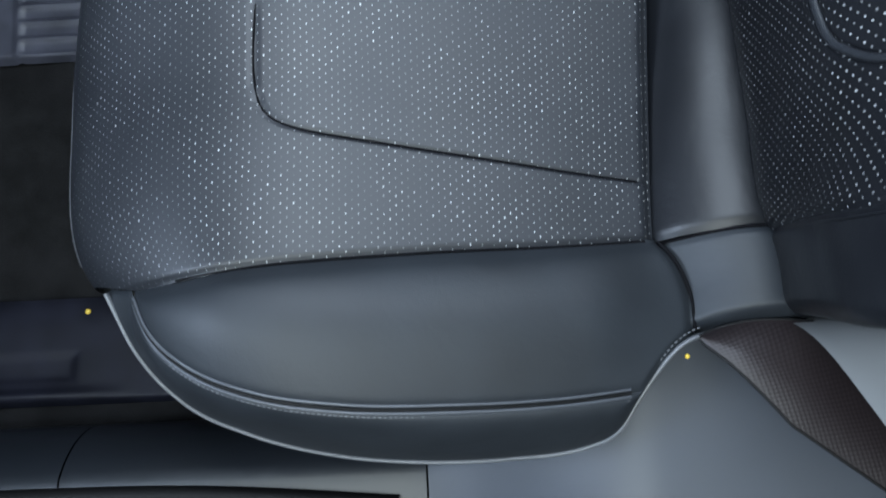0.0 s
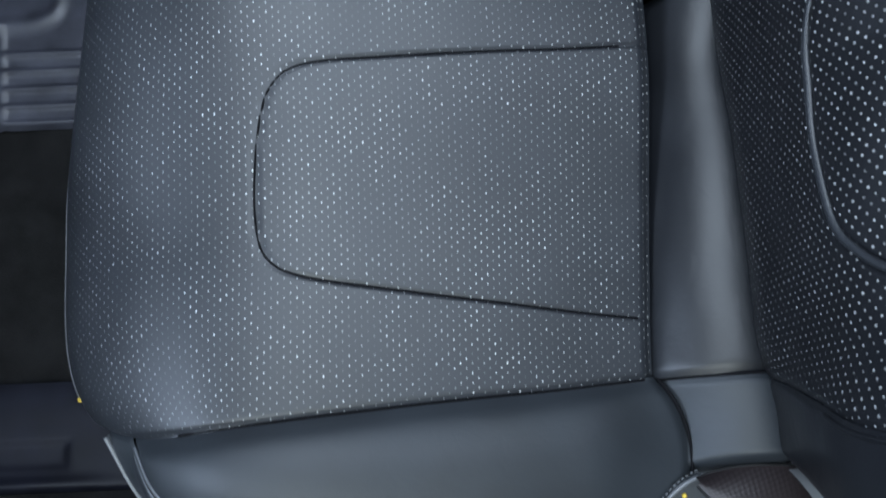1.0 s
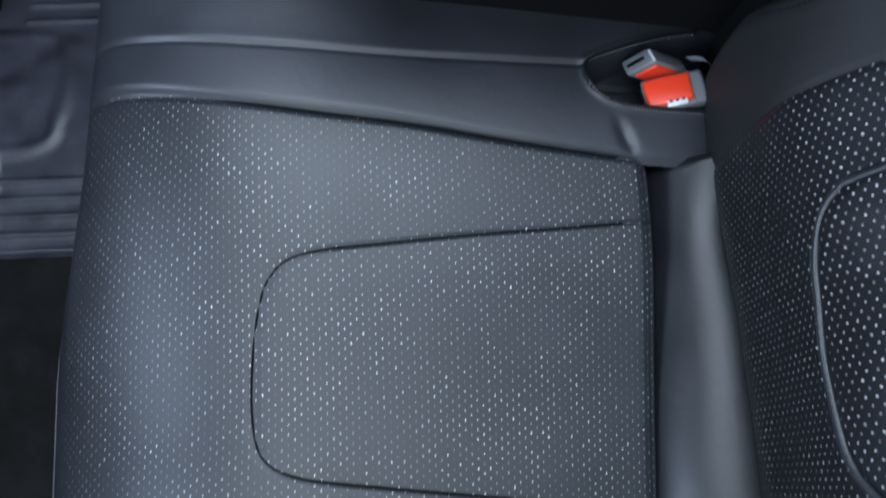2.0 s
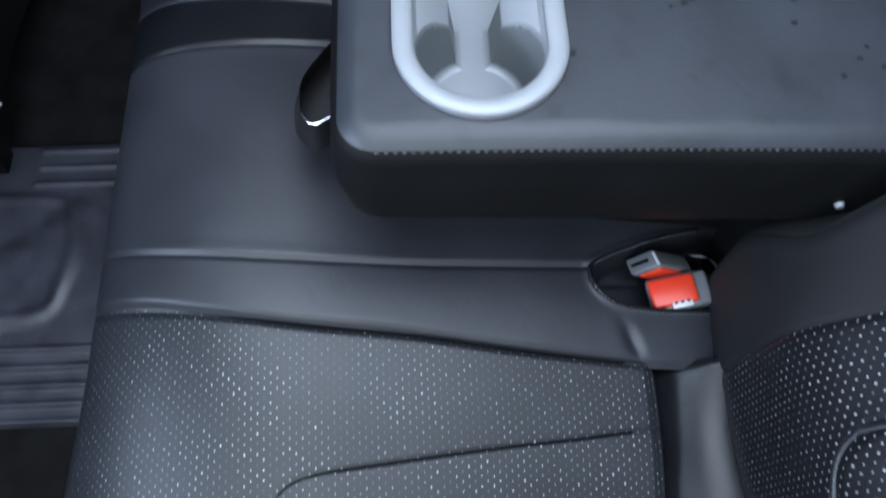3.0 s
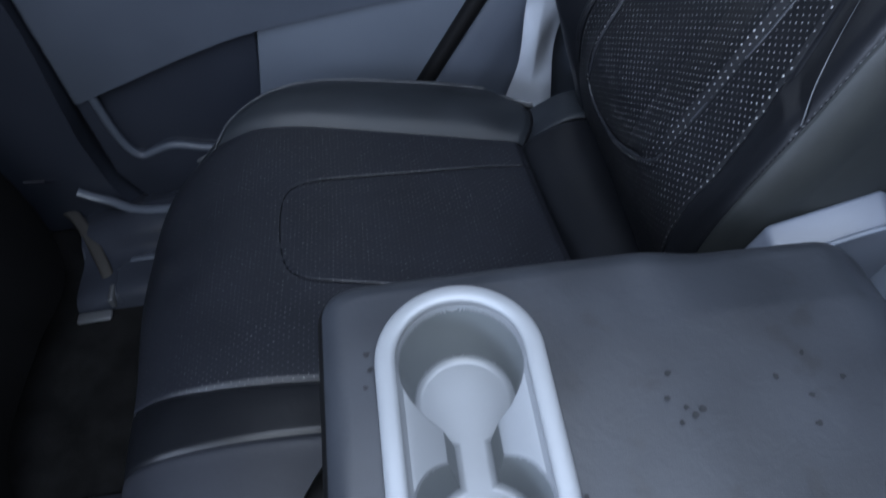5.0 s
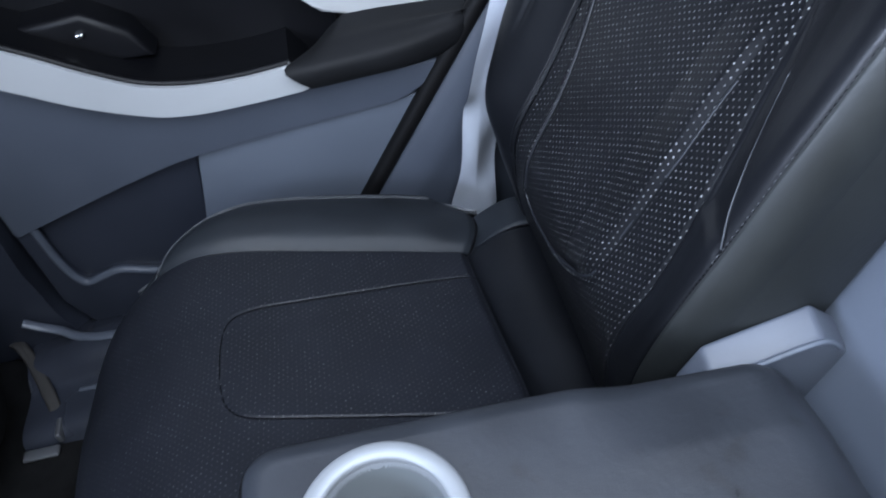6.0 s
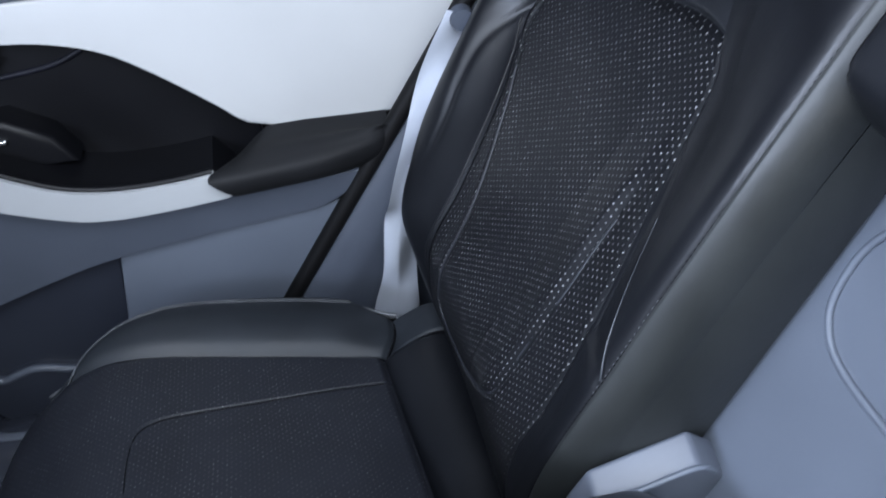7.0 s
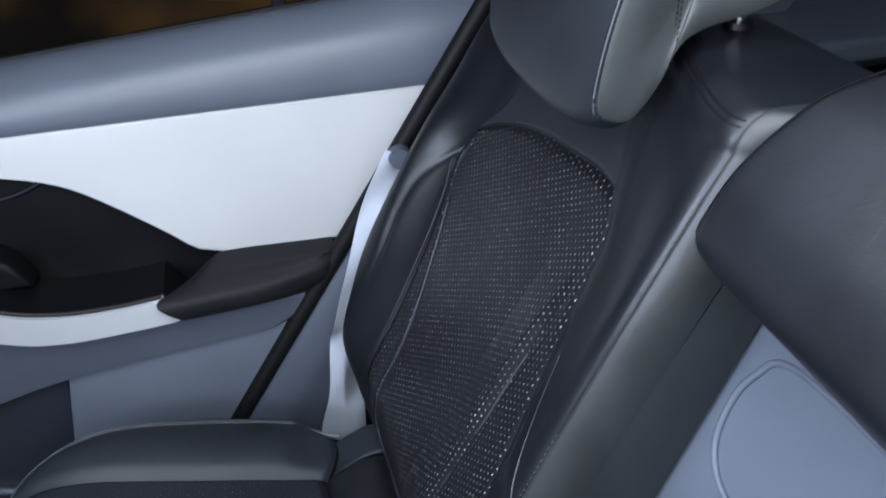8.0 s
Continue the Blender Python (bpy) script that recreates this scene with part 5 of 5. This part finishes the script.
    # grey band under the strip, then the lower panels
    band = [(-0.48, 0.68), (-0.48, 0.353)] + [tuple(p) for p in smooth_line([(-0.47, 0.356), (-0.369, 0.388), (-0.26, 0.420), (-0.175, 0.438), (0.0, 0.455), (0.14, 0.466)], 30)] + [(seal_x(0.52) + 0.03, 0.52), (0.0, 0.515), (-0.119, 0.515), (-0.205, 0.526), (-0.285, 0.56), (-0.36, 0.605), (-0.47, 0.665)]
    part("grey_band", plate_bm(band, 1.548, 1.62, 0.006, 3), GREY, door, "blue-grey plastic band")
    part("lower_panel", plate_bm([(-0.178, 0.434), (-0.24, 0.15), (0.09, 0.15), (0.21, 0.466), (0.0, 0.451)], 1.560, 1.62, 0.004, 3), LIGHT_GREY, door, "light blue-grey lower door panel")
    part("lower_panel", plate_bm([(-0.478, 0.20), (-0.455, 0.14), (-0.41, 0.105), (-0.235, 0.12), (-0.182, 0.434), (-0.26, 0.414), (-0.369, 0.380), (-0.480, 0.345)], 1.574, 1.62, 0.004, 3), DARK_GREY, door, "dark grey lower door panel")
    # map pocket: a sunk face behind a curved lip
    mouth = smooth_line([(-0.452, 0.372), (-0.449, 0.30), (-0.440, 0.25), (-0.424, 0.228), (-0.395, 0.236), (-0.365, 0.241), (-0.322, 0.226), (-0.27, 0.215)], 50)
    # lighter lip and darkened face paint the dim footwell light
    tube("pocket_lip", [(x, 1.556, z) for x, z in mouth], 0.007, GREY, door, "blue-grey pocket lip", 10)
    low = [tuple(p) for p in mouth] + [(-0.235, 0.12), (-0.41, 0.105), (-0.455, 0.14), (-0.478, 0.20), (-0.480, 0.36)]
    part("pocket_front", plate_bm(low[::-1], 1.553, 1.575, 0.004, 3), DARK_GREY, door, "dark grey pocket front")
    # rubber seal along the slanting rear edge
    tube("door_seal", [(seal_x(z), 1.552, z) for z in np.linspace(0.12, 0.98, 40)], 0.0130, RUBBER, door, "black rubber seal", 10)
    glass = part("window_glass", box_bm(-0.75, 0.62, 1.696, 1.700, 0.80, 1.36, 0), GLASS, door, "tinted side glass")
    glass.visible_shadow = False
    part("glass_divider", box_bm(0.205, 0.225, 1.684, 1.695, 0.905, 1.36, 0.003), BLACK, door, "black glass divider")
    return door


def quarter_trim():
    ob = thing("quarter_trim", "blue-grey wheel arch trim behind the far door", "trim panel", (0.3, 1.56, 0.2))
    rows = []
    for z in np.linspace(0.12, 1.0, 50):
        x0 = 0.058 + (z - 0.295) * 0.66
        line = smooth_line([(x0, 1.558), (x0 + 0.02, 1.545), (x0 + 0.07, 1.535), (x0 + 0.13, 1.545), (x0 + 0.30, 1.56), (x0 + 0.5, 1.56)], 30)
        rows.append([(x, y, z) for x, y in line])
    sheet("panel", rows, GREY, ob)
    return ob


def far_belt():
    ob = thing("far_seat_belt", "pale grey seat belt hanging crumpled beside the far seatback", "seat belt", (0.2, 1.51, 0.25))
    rows = []
    lead = curve([(0.22, 0.200), (0.27, 0.205), (0.45, 0.236), (0.57, 0.264), (0.70, 0.312), (0.78, 0.345)])
    for k in np.linspace(0, 1, 90):
        z = 0.22 + 0.53 * k
        x = float(lead(z))
        half = 0.033 - 0.011 * k
        # folds: a sharp kink half way up, a lengthwise crease below it
        kink = math.exp(-((k - 0.50) / 0.055) ** 2)
        fold = 0.010 * math.exp(-((k - 0.25) / 0.2) ** 2)
        rows.append([(x + 0.009 + u * half + 0.004 * math.sin(k * 13 + u) - 0.006 * kink, 1.512 - 0.014 * kink * (1 - 0.5 * u) - fold * (1 - abs(u + 0.2)) - 0.006 * math.sin(k * 9 + u * 1.8) - 0.005 * math.cos(k * 17 - 2.2 * u), z - 0.012 * u + 0.010 * kink * u) for u in np.linspace(-1, 1, 30)])
    sheet("webbing", rows, PALE_WEBBING, ob)
    bm = bmesh.new()
    bmesh.ops.create_cone(bm, cap_ends=True, segments=24, radius1=0.016, radius2=0.014, depth=0.014, matrix=pose(0.335, 1.502, 0.748, 90))
    part("guide_button", bm, GREY, ob, "grey round guide button")
    return ob


# ---- near side and floor ----
def near_trim():
    ob = thing("near_quarter_trim", "blue-grey plastic trim beside the near cushion", "trim panel", (0.25, 0.1, 0.2))
    rows = []
    # the sill's section at the front swells into the wheel arch towards the rear
    low = np.array([(0.163, 0.09), (0.158, 0.125), (0.140, 0.158), (0.112, 0.180), (0.085, 0.183), (0.0, 0.162), (-0.04, 0.12)])
    high = np.array([(0.240, 0.24), (0.225, 0.290), (0.18, 0.289), (0.13, 0.283), (0.06, 0.270), (0.01, 0.245), (-0.04, 0.19)])
    for x in np.linspace(-0.031, 0.52, 60):
        k = min(1.0, max(0.0, (x + 0.05) / 0.22))
        k = k * k * (3 - 2 * k)
        rows.append([(x, y, z) for y, z in smooth_line(low * (1 - k) + high * k, 34)])
    sheet("panel", rows, QUARTER_GREY, ob)
    rows = []
    for x in np.linspace(0.262, 0.60, 24):
        rows.append([(x, y, z) for y, z in smooth_line([(0.205, 0.30), (0.190, 0.36), (0.16, 0.41), (0.10, 0.47), (0.02, 0.55)], 20)])
    sheet("pillar_base", rows, PALE, ob, "pale grey pillar base")
    return ob


def near_sill():
    ob = thing("door_sill", "plastic sill trim under the near door opening, shade painted in", "sill trim", (0.0, 0.05, 0.15))
    rows = []
    low = np.array([(0.163, 0.09), (0.158, 0.125), (0.140, 0.158), (0.112, 0.180), (0.085, 0.183), (0.0, 0.162), (-0.04, 0.12)])
    high = np.array([(0.240, 0.24), (0.225, 0.290), (0.18, 0.289), (0.13, 0.283), (0.06, 0.270), (0.01, 0.245), (-0.04, 0.19)])
    for x0, x1 in ((-0.75, -0.394), (-0.392, -0.033)):
        rows = []
        for x in np.linspace(x0, x1, 30):
            k = min(1.0, max(0.0, (x + 0.05) / 0.22))
            k = k * k * (3 - 2 * k)
            rows.append([(x, y, z) for y, z in smooth_line(low * (1 - k) + high * k, 34)])
        # dark tone includes the cushion's shadow over the sill
        sheet("sill_panel", rows, SHADED_SILL, ob)
    seal = smooth_line([(-0.75, 0.086, 0.184), (-0.45, 0.086, 0.184), (-0.25, 0.082, 0.184), (-0.06, 0.066, 0.181)], 40)
    tube("door_seal", seal, 0.009, RUBBER, ob, "black rubber door seal", 10)
    return ob


def near_belt():
    ob = thing("near_seat_belt", "dark woven seat belt webbing crossing the near trim", "seat belt", (0.25, 0.15, 0.36))
    rows, uv = [], []
    path = smooth_line([(0.192, 0.181, 0.358), (0.220, 0.170, 0.368), (0.258, 0.146, 0.370), (0.30, 0.113, 0.368), (0.35, 0.073, 0.364), (0.43, 0.008, 0.36)], 60)
    for i, p in enumerate(path):
        k = i / 59
        half = 0.003 + 0.034 * min(1, k * 3.4) ** 0.8
        over = 0.003 + 0.043 * min(1, k * 4.6) ** 0.75
        d = Vector((0.62, 0.78, 0.0)).normalized()
        rows.append([tuple(Vector(p) + d * (u * (half if u < 0 else over)) + Vector((0, 0, 0.006 * (1 - u * u) - 0.006 * u))) for u in np.linspace(-1, 1, 14)])
        uv.append([(u * half, i * 0.0055) for u in np.linspace(-1, 1, 14)])
    sheet("webbing", rows, WEBBING, ob, "", uv)
    for side in (0, -1):
        tube("selvedge", [r[side] for r in rows], 0.0012, RUBBER, ob, "", 6)
    return ob


def floor_and_mats():
    ys = np.linspace(-0.10, 1.70, 120)
    xs = np.linspace(-1.3, 1.3, 60)
    y, x = np.meshgrid(ys, xs)
    t = np.clip(1 - np.abs(y - YC) / 0.22, 0, 1)
    z = 0.085 + 0.05 * t * t * (3 - 2 * t) * 0.6 + bumps(x, y, 0.08, 0.003)
    floor = sheet("floor", np.stack([x, y, z], axis=2), CARPET)
    tagged(floor, "black carpet on the footwell floor", "floor", kind="structure")
    mat = thing("tunnel_mat", "grey ribbed rubber mat over the floor tunnel", "floor mat", (-0.55, 0.83, 0.11))
    ys, xs = np.linspace(0.630, 1.035, 160), np.linspace(-0.85, -0.30, 130)
    y, x = np.meshgrid(ys, xs)
    t = np.clip(1 - np.abs(y - YC) / 0.22, 0, 1)
    z = 0.100 + 0.03 * t * t * (3 - 2 * t)
    oval = smooth_line([(-0.62, 0.76), (-0.50, 0.765), (-0.475, 0.80), (-0.468, 0.86), (-0.480, 0.91), (-0.51, 0.935), (-0.62, 0.94)], 60)
    d = nearest(x, y, oval)
    z = z + 0.006 * np.exp(-(d / 0.010) ** 2)
    ribs = np.where(y < 0.735, np.exp(-(((y - 0.645) % 0.022 - 0.011) / 0.0035) ** 2), 0) + np.where(y > 0.945, np.exp(-(((y - 0.95) % 0.028 - 0.014) / 0.004) ** 2), 0)
    z = z + 0.005 * ribs * (x > -0.545) + 0.005 * np.exp(-((x + 0.549) / 0.004) ** 2) * (y < 0.76)
    e = np.minimum(y - 0.630, 1.035 - y)
    z = z - 0.012 * np.clip(1 - e / 0.008, 0, 1) ** 2
    sheet("mat_face", np.stack([x, y, z], axis=2), MAT, mat)
    side = thing("near_mat", "blue-black rubber mat with a low rim beside the sill", "floor mat", (-0.5, 0.26, 0.1))
    ys, xs = np.linspace(0.186, 0.31, 60), np.linspace(-0.80, -0.30, 110)
    y, x = np.meshgrid(ys, xs)
    # low rounded rim along the sill, fading under the seat, and a shallow tray at the front
    fade = np.clip((-0.36 - x) / 0.12, 0, 1)
    z = 0.100 + 0.008 * fade * np.exp(-((y - 0.196) / 0.007) ** 2) - 0.014 * np.clip((0.193 - y) / 0.007, 0, 1) ** 2
    z = z - 0.008 * np.clip((y - 0.27) / 0.04, 0, 1) ** 2
    d = np.maximum(np.abs(x + 0.60) - 0.165, np.abs(y - 0.228) - 0.014)
    z = z - 0.004 / (1 + np.exp(d / 0.002))
    sheet("mat_face", np.stack([x, y, z], axis=2), DARK_MAT, side)
    clip = thing("floor_clip", "small yellow plastic clip on the carpet", "clip", (-0.415, 0.29, 0.1))
    bm = bmesh.new()
    bmesh.ops.create_icosphere(bm, subdivisions=2, radius=0.0035, matrix=Matrix.Translation((-0.415, 0.287, 0.118)) @ Matrix.Diagonal((1, 1, 0.6, 1)))
    part("clip_head", bm, YELLOW, clip)
    tag = thing("trim_clip", "tiny yellow-green clip where the belt meets the cushion", "clip", (0.186, 0.170, 0.340))
    bm = bmesh.new()
    bmesh.ops.create_icosphere(bm, subdivisions=2, radius=0.0022, matrix=Matrix.Translation((0.186, 0.170, 0.340)))
    part("clip_head", bm, YELLOW, tag)


def front_seat():
    ob = thing("front_seat", "black rear of the far front seat over the dark footwell", "car seat", (-0.62, 1.24, 0.1))
    low_x = curve([(0.93, -0.55), (0.96, -0.535), (1.05, -0.545), (1.15, -0.560), (1.23, -0.540), (1.28, -0.530), (1.34, -0.535), (1.42, -0.552), (1.48, -0.59)])
    rows = []
    for k in np.linspace(0, 1, 50):
        z = 0.20 + 0.79 * k
        y = np.linspace(0.93, 1.48, 60)
        e = np.minimum(y - 0.93, 1.48 - y)
        x = low_x(y) + 0.012 * math.sin(min(k * 9, math.pi)) - 0.20 * k**1.3 - np.where(e < 0.05, 0.05 - np.sqrt(np.clip(0.05**2 - (0.05 - e) ** 2, 0, 1)), 0)
        x = x + 0.006 * np.sin(y * 34 + 5 * k) * math.exp(-k * 4)
        rows.append(np.stack([x, y, np.full(60, z)], axis=1))
    sheet("back_shell", rows, SEAT_BLACK, ob)
    part("seat_base", box_bm(-1.0, -0.60, 0.95, 1.46, 0.16, 0.30, 0.02), SEAT_BLACK, ob)
    # crumpled side trim at the outer corner
    rows = [[(-0.62 + 0.085 * u + 0.008 * math.sin(22 * v + 3 * u), 1.455 + 0.02 * u - 0.010 * math.sin(19 * v + u), 0.27 + 0.12 * v - 0.03 * u) for u in np.linspace(0.70, 1, 14)] for v in np.linspace(0.26, 0.40, 20)]
    sheet("side_trim", rows, DARK_MAT, ob, "crumpled dark seat latch trim")
    part("rail", box_bm(-0.95, -0.585, 0.985, 1.02, 0.10, 0.19, 0.004), BLACK, ob, "black seat rail")
    for y, r in ((0.946, 0.007), (0.957, 0.004)):
        bm = bmesh.new()
        bmesh.ops.create_cone(bm, cap_ends=True, segments=8, radius1=r, radius2=r * 0.7, depth=0.012, matrix=pose(-0.500 + (y - 0.946), y, 0.295 + (y - 0.946), 20, 40))
        part("seat_bolt", bm, STEEL, ob, "bright bolt head")
    part("bolt_housing", box_bm(-0.60, -0.508, 0.93, 0.975, 0.26, 0.31, 0.012), SEAT_BLACK, ob)
    return ob


def pillar_trim():
    ob = thing("pillar_foot_trim", "dark grey plastic pillar foot trim ahead of the far door", "trim panel", (-0.6, 1.54, 0.1))
    arc = smooth_line([(-0.489, 0.70), (-0.491, 0.53), (-0.491, 0.36), (-0.500, 0.276), (-0.498, 0.19), (-0.466, 0.122), (-0.421, 0.085)], 40)
    face = [tuple(p) for p in arc] + [(-0.78, 0.085), (-0.78, 0.70)]
    part("panel", plate_bm(face[::-1], 1.538, 1.60, 0.008, 4, lambda x, z: 0.012 * math.sin(x * 40) * math.sin(z * 22)), DARK_GREY, ob)
    edge = [(-0.60, 1.555, 0.13), (-0.575, 1.53, 0.135), (-0.55, 1.49, 0.128), (-0.52, 1.43, 0.118), (-0.508, 1.395, 0.10)]
    tube("carpet_edge", smooth_line(edge, 30), 0.010, TAUPE, ob, "taupe carpet edge", 8, 0.4)
    sill = thing("far_sill", "dark grey stepped sill trim under the far door", "sill trim", (-0.3, 1.5, 0.12))
    rows = []
    for x in np.linspace(-0.56, 0.20, 60):
        k = 1 - 0.35 * max(0.0, (-0.46 - x) / 0.10)
        prof = [(1.352, 0.080), (1.362, 0.108), (1.382, 0.119), (1.430, 0.114), (1.452, 0.118), (1.468, 0.142), (1.492, 0.156), (1.530, 0.150), (1.575, 0.125)]
        rows.append([(x, y, 0.08 + (z - 0.08) * k) for y, z in smooth_line(prof, 40)])
    sheet("sill_panel", rows, GLOSSY_SILL, sill)
    # added pale beads paint the sill's highlights, the upper one sweeping up to the pillar
    upper = smooth_line([(-0.548, 1.534, 0.188), (-0.525, 1.532, 0.172), (-0.497, 1.526, 0.161), (-0.462, 1.508, 0.156), (-0.40, 1.497, 0.156), (-0.20, 1.494, 0.156), (0.15, 1.494, 0.156)], 60)
    tube("upper_glint", upper, 0.0085, SOFT_GREY, sill, "pale bead painting a highlight on the sill", 12, 0.6)
    tube("lower_glint", smooth_line([(-0.475, 1.434, 0.110), (-0.44, 1.432, 0.114), (-0.30, 1.430, 0.114), (0.15, 1.430, 0.114)], 40), 0.0055, SOFT_GREY, sill, "pale bead painting a highlight on the sill", 10, 0.6)
    rail = thing("rail_bracket", "dull steel seat rail end bracket on the carpet", "bracket", (-0.53, 1.345, 0.1))
    part("plate", box_bm(-0.556, -0.50, 1.328, 1.348, 0.092, 0.100, 0.004, 3), STEEL, rail)
    part("lug", box_bm(-0.502, -0.494, 1.350, 1.384, 0.096, 0.118, 0.003, 3), STEEL, rail)
    return ob


# ---- closing shell ----
def shell():
    def wall(name, bm, mat, label, category):
        return tagged(part(name, bm, mat, None, "", False), label, category, kind="structure")

    # unseen roof boards leave an opening for the overhead lamp; plain walls round the cabin
    wall("ceiling", box_bm(-1.30, -0.48, -0.1, 1.72, 1.40, 1.44, 0), HEADLINER, "unseen grey roof board ahead of the overhead lamp", "roof lining")
    wall("ceiling", box_bm(0.62, 1.30, -0.1, 1.72, 1.40, 1.44, 0), HEADLINER, "unseen grey roof board behind the overhead lamp", "roof lining")
    wall("ceiling", box_bm(-0.48, 0.62, 1.36, 1.72, 1.40, 1.44, 0), HEADLINER, "unseen grey roof board over the far door", "roof lining")
    wall("ceiling", box_bm(-0.48, 0.62, 0.12, 0.24, 1.40, 1.44, 0), HEADLINER, "unseen grey roof strip, narrowed to let hall light in", "roof lining")
    wall("wall_rear", box_bm(1.30, 1.34, -0.1, 1.75, 0.0, 1.44, 0), DARK_GREY, "dark grey load bay end trim", "wall")
    # unseen wall, added to block the front lamp below seatback height
    wall("front_light_blocker", box_bm(-0.94, -0.90, -0.1, 1.75, 0.0, 1.02, 0.01), BLACK, "unseen black wall that keeps front light off the low seats", "wall")
    wall("wall_far", box_bm(0.55, 1.30, 1.60, 1.64, 0.0, 1.44, 0), GREY, "blue-grey load bay side trim", "wall")
    wall("load_floor", box_bm(0.70, 1.30, -0.1, 1.62, 0.70, 0.74, 0), CARPET, "black load bay carpet", "floor")
    wall("cargo_ledge", box_bm(0.72, 1.28, 1.42, 1.60, 0.83, 0.865, 0.01), GREY, "blue-grey ledge along the load bay", "ledge")
    wall("backdrop", box_bm(-2.6, 2.2, 3.2, 3.25, 0.4, 2.5, 0), NIGHT, "dark hall with dim warm lights outside", "backdrop")


bench = build_bench()
build_seatback(0.668)
far_back = build_seatback(0.641)
far_back.matrix_basis = Matrix.Translation((0, 2 * YC, 0)) @ Matrix.Diagonal((1, -1, 1, 1)) @ far_back.matrix_basis
headrest()
centre_seatback()
recess_liner()
hinge_bracket(True)
hinge_gap_filler()
build_armrest()
buckle(pose(0.219, 0.667, 0.388, 4, -8, 8), "grey seat belt buckle with red release button facing up", True)
belt_loop()
SIDEWAYS = Matrix(((0.77, 0.62, 0.10, 0.205), (0.12, 0.0, -0.91, 0.694), (-0.63, 0.78, 0.40, 0.392), (0, 0, 0, 1)))
buckle(SIDEWAYS, "grey seat belt buckle lying on its side in the recess", False)
build_door()
quarter_trim()
far_belt()
near_trim()
near_sill()
near_belt()
floor_and_mats()
front_seat()
pillar_trim()
shell()
